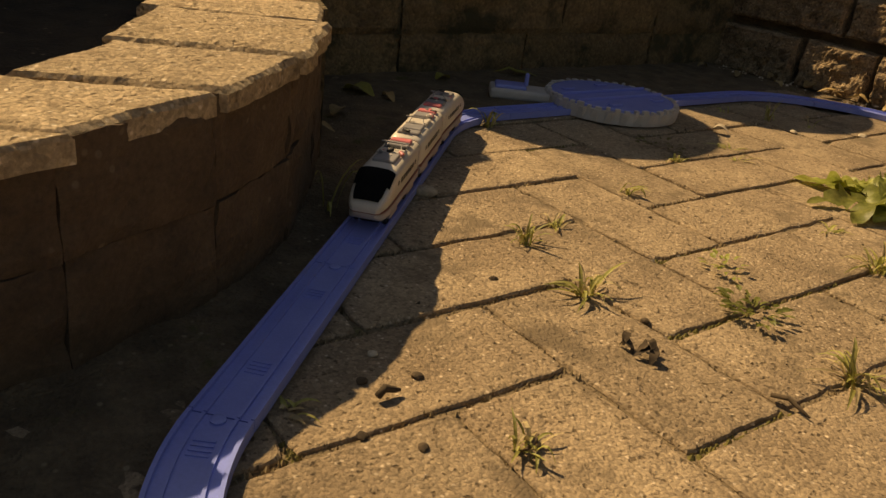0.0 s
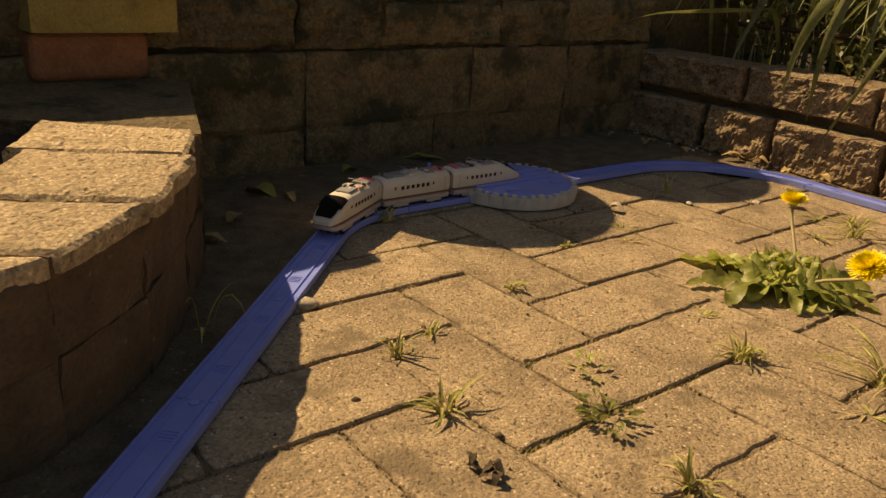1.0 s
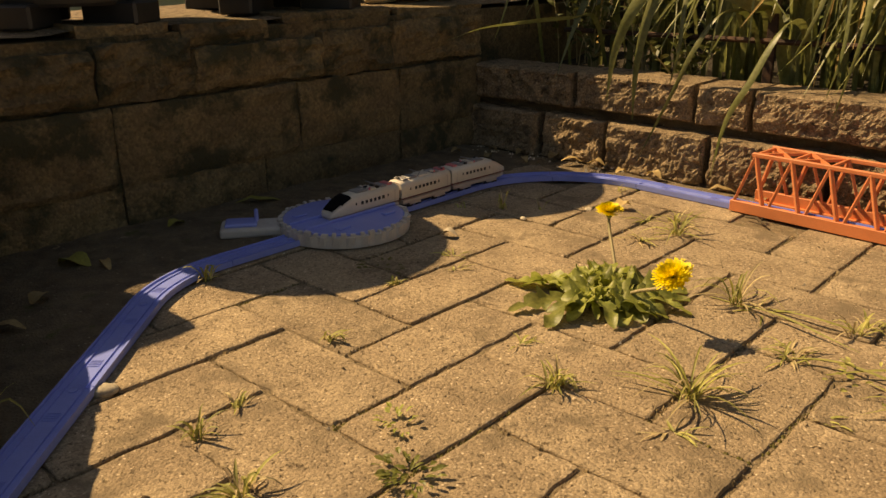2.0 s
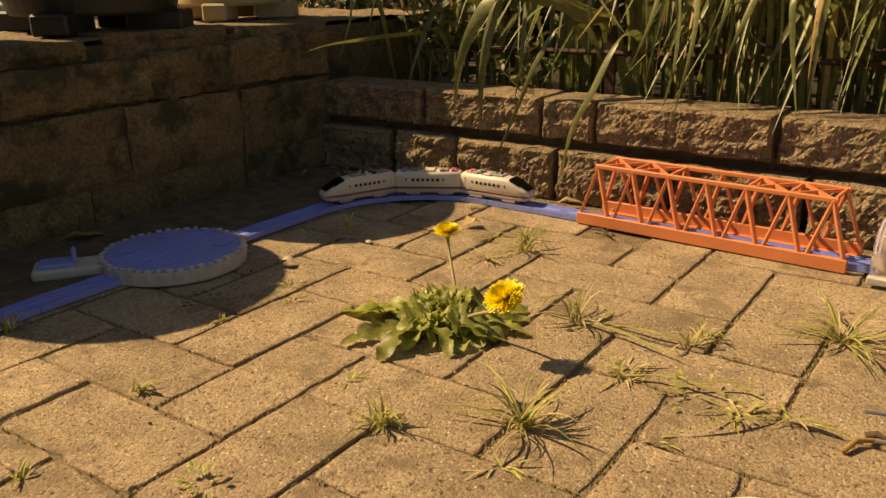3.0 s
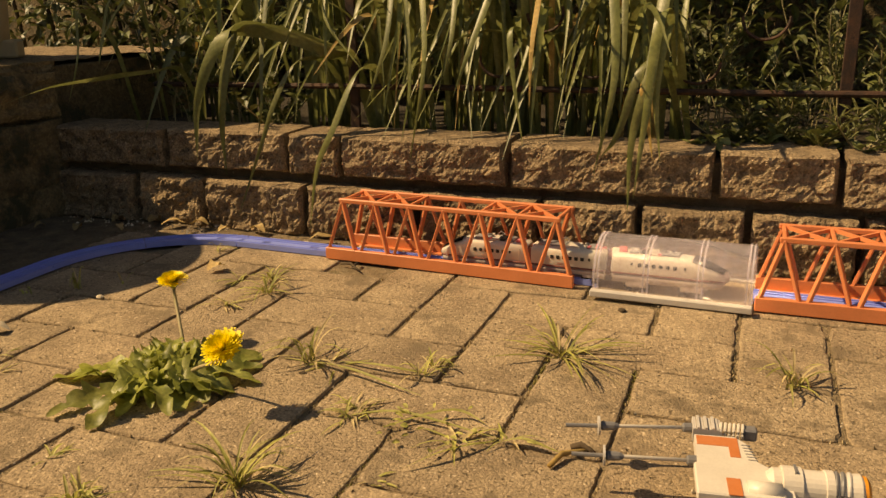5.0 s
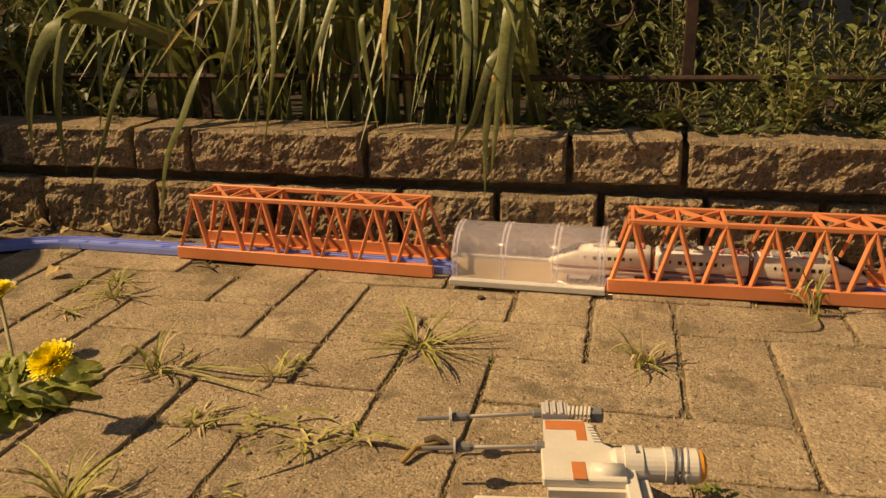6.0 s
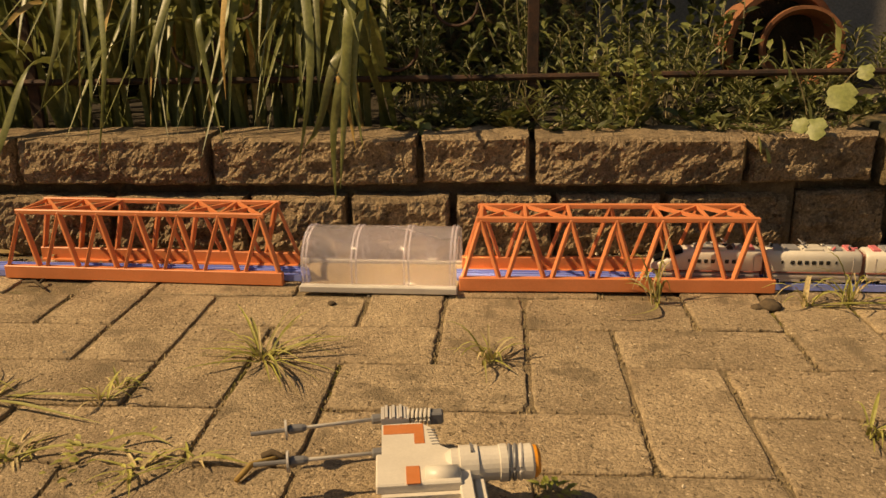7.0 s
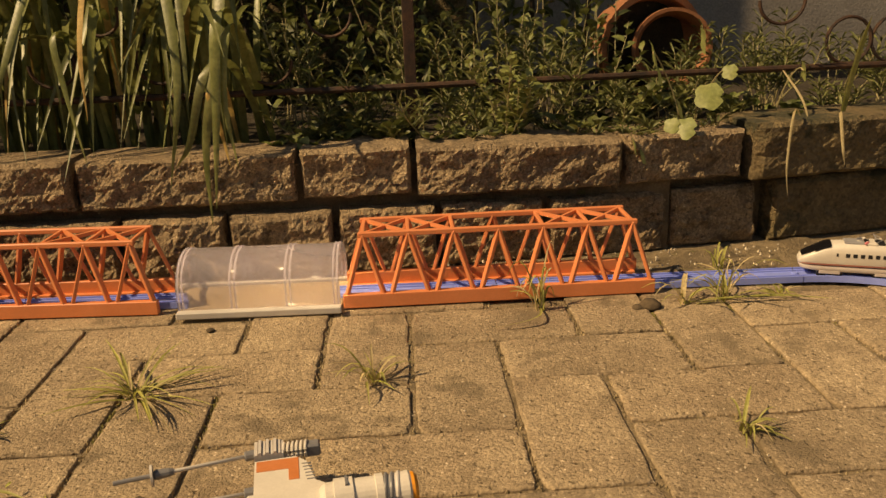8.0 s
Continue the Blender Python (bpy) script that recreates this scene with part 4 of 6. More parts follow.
# engine
engine = part("engine", tubed([TURN_SHIP @ Vector((x, -0.030, 0.040)) for x in (0.026, 0.030, 0.036, 0.0365, 0.050, 0.0505, 0.066, 0.0665, 0.072)], [0.009, 0.0125, 0.0125, 0.0145, 0.0145, 0.0128, 0.0128, 0.014, 0.014], 24), WHITE, ship, "white round engine")
for x in (0.074, 0.0785, 0.083):
    bm = bmesh.new()
    ring(bm, TURN_SHIP @ Vector((x, -0.030, 0.040)), 0.0125, 0.0016, "x", 24, 8)
    part("engine_ring", bm, DARKGREY if x < 0.08 else GREY, engine, "grey ring")
bm = bmesh.new()
tube(bm, [TURN_SHIP @ Vector((x, -0.030, 0.040)) for x in (0.071, 0.090, 0.0905, 0.0925)], [0.0118, 0.0135, 0.0135, 0.012], 24)
part("nozzle", bm, WHITE, engine, "white nozzle")
bm = bmesh.new()
tube(bm, [TURN_SHIP @ Vector((x, -0.030, 0.040)) for x in (0.0922, 0.0945, 0.097)], [0.0122, 0.0122, 0.0095], 24)
part("glow_ring", bm, AMBER, engine, "translucent amber ring")
part("engine_slot", boxed(0.0445, 0.0465, -0.0355, -0.0245, 0.050, 0.0551, m=TURN_SHIP), DARKGREY, engine)
# fuselage nearer by, its long nose pointing the same way as the cannons
bm = bmesh.new()
box(bm, -0.076, 0.064, -0.118, -0.081, 0.012, 0.045, bevel=0.002, m=TURN_SHIP)
part("fuselage", bm, WHITE, ship, "white fuselage")
bm = bmesh.new()
box(bm, -0.105, -0.066, -0.110, -0.095, 0.034, 0.0415, bevel=0.0015, m=TURN_SHIP)
part("fuselage_bar", bm, WHITE, ship, "white side bar")
bm = bmesh.new()
rings = []
for x, w, z0, z1 in ((-0.060, 0.045, 0.010, 0.044), (-0.15, 0.036, 0.012, 0.038), (-0.20, 0.026, 0.015, 0.032), (-0.215, 0.016, 0.018, 0.028)):
    c = TURN_SHIP @ Vector((x, -0.112, 0))
    rings.append([bm.verts.new(TURN_SHIP @ Vector((x, -0.128 + w * a, z))) for a, z in ((-0.5, z0), (0.5, z0), (0.5, z1 - 0.004), (0.3, z1), (-0.3, z1), (-0.5, z1 - 0.004))])
for r0, r1 in zip(rings, rings[1:]):
    for k in range(6):
        bm.faces.new((r0[k], r0[(k + 1) % 6], r1[(k + 1) % 6], r1[k]))
bm.faces.new(rings[0][::-1])
bm.faces.new(rings[-1])
part("nose", bm, WHITE, ship, "long white nose")
for x, y in ((-0.10, -0.06), (0.045, -0.018)):
    bm = bmesh.new()
    box(bm, x - 0.004, x + 0.004, -0.100, -0.092, 0.0, 0.014, m=TURN_SHIP)
    part("landing_foot", bm, GREY, ship)
part("wing_strut", boxed(0.034, 0.044, -0.092, -0.040, 0.028, 0.044, bevel=0.001, m=TURN_SHIP), WHITE, ship)
part("engine_strut", boxed(0.046, 0.054, -0.092, -0.028, 0.026, 0.036, bevel=0.001, m=TURN_SHIP), WHITE, ship)

# ---- pots on the wall ledge ----
def round_pot(x, y, r, z0, z1, material, label, feet):
    ob = thing("plant_pot", label, "plant pot", pose(x, y, 0))
    bm = bmesh.new()
    h = z1 - z0
    lathe(bm, [(r * 0.70, z0 + 0.03), (r * 0.72, z0 + 0.035), (r * 0.92, z1 - 0.03), (r * 0.92, z1 - 0.03), (r, z1 - 0.028), (r, z1), (r * 0.94, z1), (r * 0.92, z1 - 0.03)], 40)
    part("bowl", bm, material, ob, smooth=False)
    bm = bmesh.new()
    lathe(bm, [(r * 0.90, z1 - 0.05), (r * 0.91, z1 - 0.022)], 32)
    part("soil_fill", bm, SOIL, ob, "dark potting soil")
    for k in range(feet):
        a = 2 * math.pi * (k + 0.35) / feet
        bm = bmesh.new()
        box(bm, -r * 0.16, r * 0.16, -r * 0.26, r * 0.26, z0, z0 + 0.036, bevel=0.004, m=pose(r * 0.6 * math.cos(a), r * 0.6 * math.sin(a), 0, 0, 0, math.degrees(a) + 90))
        part("foot", bm, material, ob)
    return ob


round_pot(-1.575, -0.315, 0.195, 0.298, 0.50, DARKPOT, "dark plastic plant pot on the wall ledge", 5)
round_pot(-1.585, 0.105, 0.20, 0.298, 0.50, DARKPOT, "dark plastic plant pot on feet on the ledge", 4)
# extra height, out of view, is added to shade the back wall's end
round_pot(-1.66, 0.50, 0.165, 0.298, 0.70, CREAM, "cream plastic plant pot on block feet", 4)
# added pot, placed so that its shade covers the flagstone
round_pot(-1.57, -0.80, 0.14, 0.298, 0.49, DARKPOT, "dark pot added at the wall end to cast shade", 3)
tray = thing("garden_tray", "mint green plastic tray behind the plant pots", "tray", pose(-2.35, 0.35, 0))
bm = boxed(-0.15, 0.15, -0.6, 0.6, 0.24, 0.33, bevel=0.01)
part("tray_body", bm, MINT, tray)
plinth = part("wall_rear", boxed(-3.0, -1.955, -1.6, 2.4, -0.02, 0.24), DARKSTONE)
tagged(plinth, "lower paved terrace behind the stone wall", "terrace", kind="structure")

# ---- plants ----
rng = random.Random(5)


def bez(p0, p1, p2, p3, n=10):
    p0, p1, p2, p3 = Vector(p0), Vector(p1), Vector(p2), Vector(p3)
    return [((1 - t) ** 3) * p0 + 3 * t * (1 - t) ** 2 * p1 + 3 * t * t * (1 - t) * p2 + t ** 3 * p3 for t in (i / n for i in range(n + 1))]


def strap(parent, base, c1, c2, tip, width=0.014, material=None, twist=None):
    bm = bmesh.new()
    blade(bm, bez(base, c1, c2, tip, 12), width, 0.3, rng.uniform(-0.7, 0.7) if twist is None else twist)
    return part("leaf", bm, material or STRAP, parent, "yellowed dry leaf" if material else "", smooth=True)


STRAP_LABEL = "clump of long green strap leaves hanging over the wall"
for cx, cy, k in ((-1.22, 0.74, 12), (-1.06, 0.70, 16), (-0.90, 0.72, 22), (-0.74, 0.70, 24), (-0.58, 0.72, 26), (-0.44, 0.70, 24), (-0.30, 0.73, 18), (-0.66, 0.90, 24), (-0.38, 0.92, 22), (-0.98, 0.92, 20)):
    clump = thing("strap_leaf_plant", STRAP_LABEL, "plant", group="strap leaf plants")
    for i in range(k):
        b = Vector((cx + rng.uniform(-0.06, 0.06), cy + rng.uniform(-0.05, 0.05), 0.145))
        a = rng.uniform(0, 2 * math.pi)
        reach = rng.uniform(0.04, 0.20)
        h = rng.uniform(0.22, 0.48)
        out = Vector((math.cos(a), math.sin(a), 0))
        apex = b + out * reach * 0.5 + Vector((0, 0, h))
        droop = rng.random()
        if droop < 0.45:
            tip = b + out * reach * 1.3 + Vector((rng.uniform(-0.03, 0.03), -0.03, h * rng.uniform(0.9, 1.25)))
        elif droop < 0.66:
            tip = b + out * reach * 1.9 + Vector((0, -0.06, h * rng.uniform(0.35, 0.8)))
        else:
            tip = Vector((b.x + rng.uniform(-0.08, 0.08), rng.uniform(0.455, 0.56), rng.uniform(0.15, 0.32)))
        strap(clump, b, b + Vector((0, 0, h * 0.5)), apex + Vector((0, 0, h * 0.2)), tip, rng.uniform(0.010, 0.020), STRAPDRY if rng.random() < 0.08 else None)


def through_points(pts, n=5):
    """A smooth line through a few points."""
    p = [Vector(q) for q in pts]
    p = [2 * p[0] - p[1]] + p + [2 * p[-1] - p[-2]]
    out = []
    for a, b, c, d in zip(p, p[1:], p[2:], p[3:]):
        for k in range(n):
            t = k / n
            out.append(0.5 * (2 * b + (c - a) * t + (2 * a - 5 * b + 4 * c - d) * t * t + (3 * b - a - 3 * c + d) * t ** 3))
    return out + [p[-2]]


# long leaves that arch over the wall; each rises from the bed behind
DRAPED = (
    ("arch", 0.020, ((-0.82, 0.56, 0.32), (-0.90, 0.52, 0.35), (-0.94, 0.47, 0.36), (-0.98, 0.45, 0.31), (-1.01, 0.44, 0.23), (-1.02, 0.44, 0.15))),
    ("arch2", 0.017, ((-0.81, 0.56, 0.31), (-0.87, 0.52, 0.34), (-0.94, 0.48, 0.35), (-0.96, 0.46, 0.29), (-0.97, 0.45, 0.20), (-0.97, 0.45, 0.12))),
    ("a", 0.016, ((-0.74, 0.52, 0.28), (-0.77, 0.48, 0.19), (-0.80, 0.47, 0.12), (-0.81, 0.46, 0.04))),
    ("d", 0.013, ((-1.15, 0.50, 0.28), (-1.23, 0.44, 0.27), (-1.28, 0.38, 0.26), (-1.31, 0.32, 0.24))),
    ("b", 0.012, ((-0.92, 0.56, 0.45), (-0.91, 0.50, 0.32), (-0.90, 0.47, 0.23), (-0.91, 0.47, 0.18))),
    ("b", 0.012, ((-0.84, 0.50, 0.30), (-0.87, 0.47, 0.24), (-0.90, 0.46, 0.16), (-0.95, 0.46, 0.05))),
    ("c", 0.016, ((-0.68, 0.55, 0.44), (-0.67, 0.49, 0.33), (-0.70, 0.48, 0.24))),
    ("c", 0.015, ((-0.63, 0.55, 0.44), (-0.60, 0.48, 0.30), (-0.62, 0.47, 0.17))),
    ("c", 0.013, ((-0.66, 0.55, 0.44), (-0.63, 0.49, 0.27), (-0.64, 0.48, 0.19))),
    ("e", 0.017, ((-0.50, 0.56, 0.44), (-0.53, 0.50, 0.32), (-0.55, 0.49, 0.26))),
    ("dry", 0.015, ((-0.43, 0.56, 0.43), (-0.43, 0.50, 0.33), (-0.43, 0.49, 0.25))),
    ("e", 0.012, ((-0.47, 0.52, 0.35), (-0.46, 0.50, 0.28), (-0.44, 0.48, 0.19))),
    ("f", 0.020, ((-0.32, 0.55, 0.43), (-0.30, 0.48, 0.28), (-0.32, 0.47, 0.16))),
    ("f", 0.013, ((-0.30, 0.55, 0.43), (-0.29, 0.49, 0.30), (-0.29, 0.48, 0.24))),
    ("f", 0.023, ((-0.24, 0.55, 0.43), (-0.25, 0.48, 0.29), (-0.27, 0.47, 0.19), (-0.27, 0.46, 0.10))),
    ("f", 0.018, ((-0.24, 0.50, 0.37), (-0.25, 0.47, 0.24), (-0.26, 0.46, 0.13))),
    ("f", 0.016, ((-0.23, 0.50, 0.35), (-0.24, 0.48, 0.26), (-0.23, 0.47, 0.18))),
    ("dry", 0.010, ((-0.26, 0.48, 0.27), (-0.25, 0.48, 0.22), (-0.24, 0.47, 0.17))),
    ("f", 0.014, ((-0.26, 0.49, 0.30), (-0.29, 0.47, 0.20), (-0.31, 0.47, 0.17))),
    ("g", 0.013, ((-0.81, 0.58, 0.45), (-0.80, 0.53, 0.37), (-0.73, 0.50, 0.30))),
    ("g", 0.014, ((-0.57, 0.56, 0.44), (-0.56, 0.50, 0.34), (-0.57, 0.49, 0.28))),
    ("g", 0.012, ((-1.25, 0.52, 0.40), (-1.23, 0.47, 0.33), (-1.23, 0.46, 0.30))),
    ("g", 0.012, ((-1.32, 0.52, 0.39), (-1.28, 0.46, 0.31), (-1.30, 0.45, 0.24))),
)
draped = thing("draped_leaf_plant", "long pale strap leaves arching down over the stone wall", "plant")
for kind, width, pts in DRAPED:
    first = Vector(pts[0])
    last, before = Vector(pts[-1]), Vector(pts[-2])
    pts = [*pts[:-1], last + (last - before) * 0.22]
    root = Vector((first.x + rng.uniform(-0.02, 0.05), 0.66, 0.15))
    if first.z > 0.40:
        start = [root, root.lerp(first, 0.5) + Vector((0, 0.02, 0.16)), first + Vector((0, 0.03, 0.02))]
    else:
        start = [root, root.lerp(first, 0.55) + Vector((0, 0.02, 0.05))]
    bm = bmesh.new()
    blade(bm, through_points(start + list(pts)), width * (1.4 if kind.startswith("arch") else 0.85), 0.3, rng.uniform(-0.3, 0.3), side=(0.8, 0.1, 0.6))
    part("leaf", bm, STRAPDRY if kind == "dry" else STRAP, draped, "dry orange leaf" if kind == "dry" else "", smooth=True)


def leaflet(bm, at, d, length, width, up=None, curl=0.2):
    """A small pointed leaf of six corners."""
    d = Vector(d).normalized()
    s = d.cross(Vector((rng.uniform(-0.5, 0.5), rng.uniform(-0.5, 0.5), 1))).normalized()
    u = s.cross(d)
    at = Vector(at)
    p = [at, at + d * length * 0.35 + s * width * 0.5 + u * width * 0.15, at + d * length * 0.75 + s * width * 0.38, at + d * length - u * length * curl, at + d * length * 0.75 - s * width * 0.38, at + d * length * 0.35 - s * width * 0.5 + u * width * 0.15]
    v = [bm.verts.new(q) for q in p]
    mid = bm.verts.new(at + d * length * 0.5)
    for i in range(6):
        bm.faces.new((v[i], v[(i + 1) % 6], mid))


def herb(name, label, base, height, stems, leaf, width, spread, per=16, material=None, narrow=False):
    ob = thing(name, label, "plant")
    bs, bl = bmesh.new(), bmesh.new()
    for i in range(stems):
        a = rng.uniform(0, 2 * math.pi)
        h = height * rng.uniform(0.6, 1.1)
        b = Vector(base) + Vector((rng.uniform(-0.3, 0.3) * spread, rng.uniform(-0.3, 0.3) * spread, 0))
        top = b + Vector((math.cos(a) * spread * rng.random(), math.sin(a) * spread * rng.random() - 0.01, h))
        pts = bez(b, b + Vector((0, 0, h * 0.4)), top - Vector((0, 0, h * 0.3)), top, 6)
        tube(bs, pts, [0.0014 - 0.0001 * q for q in range(7)], 5)
        for j in range(per):
            t = (0.45 + 0.55 * j / per) if narrow else 0.15 + 0.85 * j / per
            q = pts[min(6, int(t * 6))].lerp(pts[min(6, int(t * 6) + 1)], t * 6 - int(t * 6)) if t < 1 else pts[6]
            g = a + j * 2.4
            d = Vector((math.cos(g), math.sin(g), 0.5 + 0.6 * rng.random() if not narrow else 0.9))
            leaflet(bl, q, d, leaf * rng.uniform(0.6, 1.15), width * rng.uniform(0.7, 1.1))
    tagged(part("stalk", bs, STALK, ob), kind="stuff")
    part("foliage", bl, material or SHRUB, ob)
    return ob


herb("leafy_herb", "bright leafy herb with small rounded leaves at the wall", (0.170, 0.590, 0.150), 0.14, 15, 0.021, 0.013, 0.075, 18, IVY)
for x, y, h in ((0.06, 0.62, 0.16), (0.30, 0.60, 0.05), (0.25, 0.66, 0.16), (0.36, 0.64, 0.13), (0.10, 0.70, 0.20), (-0.05, 0.68, 0.18), (-0.13, 0.66, 0.14), (0.44, 0.68, 0.15), (0.60, 0.70, 0.17), (0.66, 0.78, 0.17), (0.54, 0.66, 0.10), (-0.16, 0.80, 0.24), (0.02, 0.82, 0.24), (0.18, 0.80, 0.24), (0.74, 0.68, 0.10), (0.84, 0.70, 0.14), (0.95, 0.72, 0.2), (0.33, 0.585, 0.04), (0.48, 0.76, 0.16), (0.57, 0.82, 0.2), (0.70, 0.86, 0.2), (0.80, 0.80, 0.16), (0.26, 0.74, 0.2), (0.14, 0.64, 0.14), (0.0, 0.60, 0.07), (-0.08, 0.60, 0.06), (0.40, 0.60, 0.06)):
    herb("feathery_herb", "feathery green herb with needle leaves in the bed", (x, y, 0.145), h * (0.62 if y < 0.7 else 0.85), 5 if y < 0.7 else 7, 0.034, 0.0040, 0.09, 22, FEATHER, True)
for x, y, h in ((-0.10, 0.72, 0.18), (0.12, 0.74, 0.16), (0.0, 0.90, 0.28), (0.30, 0.86, 0.22), (-0.20, 0.95, 0.28), (0.22, 0.95, 0.26), (-1.20, 0.66, 0.30), (-1.08, 0.64, 0.26), (-1.34, 0.80, 0.36), (-0.95, 0.62, 0.12), (-0.06, 0.62, 0.08), (0.10, 0.60, 0.05), (-0.12, 0.60, 0.06), (0.28, 0.62, 0.07), (0.38, 0.74, 0.12), (0.52, 0.72, 0.09), (0.64, 0.66, 0.06), (0.36, 0.80, 0.22), (0.39, 0.70, 0.14)):
    herb("leafy_shrub", "leafy green shrub behind the low wall", (x, y, 0.145), h * (0.7 if x > -0.9 and y < 0.8 else 1), 7, 0.028, 0.017, 0.10, 12)

# ivy-like plant with broad lobed leaves
ivy = thing("broad_leaf_plant", "trailing plant with broad rounded leaves over the wall", "plant")


def broad_leaf(at, r, tilt, turn):
    bm = bmesh.new()
    c = bm.verts.new((0, 0, 0.003))
    rim = []
    for k in range(20):
        a = 2 * math.pi * k / 20
        q = r * (0.88 + 0.08 * math.cos(5 * a) + 0.03 * math.cos(11 * a) - (0.40 if k == 0 else 0))
        rim.append(bm.verts.new((q * math.cos(a), q * math.sin(a), 0.05 * r * math.sin(3 * a))))
    for k in range(20):
        bm.faces.new((c, rim[k], rim[(k + 1) % 20]))
    ob = part("leaf", bm, IVY, ivy, smooth=True)
    ob.matrix_basis = pose(*at, tilt, 0, turn)


for x, y, z, r, lit in ((0.415, 0.500, 0.183, 0.020, 1), (0.398, 0.510, 0.186, 0.014, 1), (0.459, 0.530, 0.224, 0.025, 1), (0.496, 0.550, 0.256, 0.014, 1), (0.384, 0.570, 0.285, 0.026, 0), (0.391, 0.560, 0.255, 0.018, 0), (0.333, 0.478, 0.166, 0.017, 0),
                        (0.415, 0.530, 0.207, 0.017, 0), (0.623, 0.580, 0.250, 0.019, 0), (0.47, 0.60, 0.30, 0.024, 0), (0.345, 0.472, 0.150, 0.013, 0), (-0.145, 0.55, 0.176, 0.014, 1)):
    broad_leaf((x, y, z), r, rng.uniform(50, 65) if lit else rng.uniform(68, 82), rng.uniform(-50, -10) if lit else rng.uniform(55, 85))
bm = bmesh.new()
for a, b in (((0.47, 0.62, 0.15), (0.415, 0.503, 0.183)), ((0.47, 0.62, 0.15), (0.459, 0.532, 0.224)), ((0.45, 0.62, 0.15), (0.384, 0.57, 0.285)), ((0.47, 0.62, 0.15), (0.496, 0.552, 0.256)), ((0.60, 0.62, 0.15), (0.623, 0.58, 0.250))):
    tube(bm, bez(a, Vector(a) + Vector((0, 0, 0.06)), Vector(b) + Vector((0, 0.02, 0.02)), b, 8), 0.0011, 5)
tagged(part("stalk", bm, STALK, ivy), kind="stuff")

# dark hedge behind the bed
hedge = thing("hedge", "dark dense green hedge behind the flower bed", "hedge")
bm = bmesh.new()
for i in range(9000):
    x = rng.uniform(-2.3, 0.62)
    top = 1.15 + 0.25 * noise.noise(Vector((x * 2, 0, 0)))
    z = rng.uniform(0.14, top)
    y = 1.12 + 0.3 * rng.random() + 0.10 * noise.noise(Vector((x * 3, z * 3, 2)))
    if x > 0.25 and rng.random() < (x - 0.25) * 2.2:
        continue
    leaflet(bm, (x, y, z), (rng.uniform(-1, 1), rng.uniform(-1.2, 0.2), rng.uniform(-0.8, 0.8)), rng.uniform(0.03, 0.06), rng.uniform(0.014, 0.028))
tagged(part("foliage", bm, SHRUB, hedge), kind="stuff")
bm = bmesh.new()
for i in range(22):
    x = -2.3 + i * 0.13
    tube(bm, bez((x, 1.3, 0.12), (x + 0.05, 1.25, 0.5), (x - 0.05, 1.2, 0.8), (x + 0.02, 1.2, 1.1), 5), 0.006, 5)
tagged(part("stalk", bm, DIRT, hedge), kind="stuff")
# dark board added so that gaps between the hedge leaves stay shaded
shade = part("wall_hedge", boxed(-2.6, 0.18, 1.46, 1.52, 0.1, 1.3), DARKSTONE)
tagged(shade, "dark board added to shade the back of the hedge", "fence", kind="structure")

# pale long blades standing on the wall
loose = thing("pale_grass", "long pale grass blades standing on the wall top", "grass")
for w, pts in ((0.011, ((0.686, 0.575, 0.16), (0.690, 0.57, 0.22), (0.702, 0.565, 0.295), (0.71, 0.56, 0.33))), (0.004, ((0.66, 0.53, 0.185), (0.645, 0.50, 0.195), (0.640, 0.474, 0.15), (0.643, 0.470, 0.125))),
               (0.003, ((0.60, 0.53, 0.19), (0.575, 0.50, 0.20), (0.558, 0.472, 0.13), (0.560, 0.466, 0.085))), (0.003, ((0.60, 0.60, 0.25), (0.615, 0.56, 0.21), (0.62, 0.54, 0.175))), (0.004, ((0.70, 0.56, 0.17), (0.76, 0.53, 0.185), (0.80, 0.52, 0.20)))):
    bm = bmesh.new()
    blade(bm, through_points(pts), w, 0.3, 0.2, side=(0.8, 0.1, 0.6))
    part("blade", bm, GRASS if w > 0.004 else STRAW, loose)

# iron edging
fence = thing("iron_edging", "rusty black iron border edging with scrolls in the bed", "garden edging")
part("bottom_bar", tubed([(-1.25, 0.625, 0.243), (-0.6, 0.622, 0.246), (-0.1, 0.62, 0.246), (0.4, 0.62, 0.25), (1.3, 0.62, 0.252)], 0.0052, 8), IRON, fence, "dark bar flecked with rust")
for x in (0.020, -0.80):
    part("post", boxed(x - 0.009, x + 0.009, 0.625, 0.633, 0.13, 0.52, bevel=0.001), IRON, fence)
for x, z, r, a0, sw in ((-0.195, 0.293, 0.034, 180, 180), (-0.36, 0.300, 0.034, 150, 240), (-0.10, 0.36, 0.034, 180, 180), (0.712, 0.290, 0.036, 0, 360), (0.785, 0.290, 0.036, 0, 360), (0.60, 0.355, 0.036, 180, 180), (-0.52, 0.30, 0.034, 180, 200), (-0.44, 0.37, 0.03, 180, 200)):
    bm = bmesh.new()
    ring(bm, (x, 0.622, z), r, 0.0028, "y", 20, 6, sw, a0)
    part("scroll", bm, IRON, fence)

# terracotta pot lying in the bed
tpot = thing("terracotta_pot", "terracotta flower pot lying on its side in the bed", "flower pot", pose(0.466, 0.87, 0.276, 94, 0, 8))
bm = bmesh.new()
lathe(bm, [(0.064, -0.13), (0.082, -0.025), (0.096, -0.025), (0.100, 0.022), (0.089, 0.022), (0.076, -0.02), (0.060, -0.12)], 40)
part("pot_body", bm, TERRA, tpot, smooth=False)
bm = bmesh.new()
lathe(bm, [(0.001, -0.012), (0.04, -0.016), (0.078, -0.014)], 28)
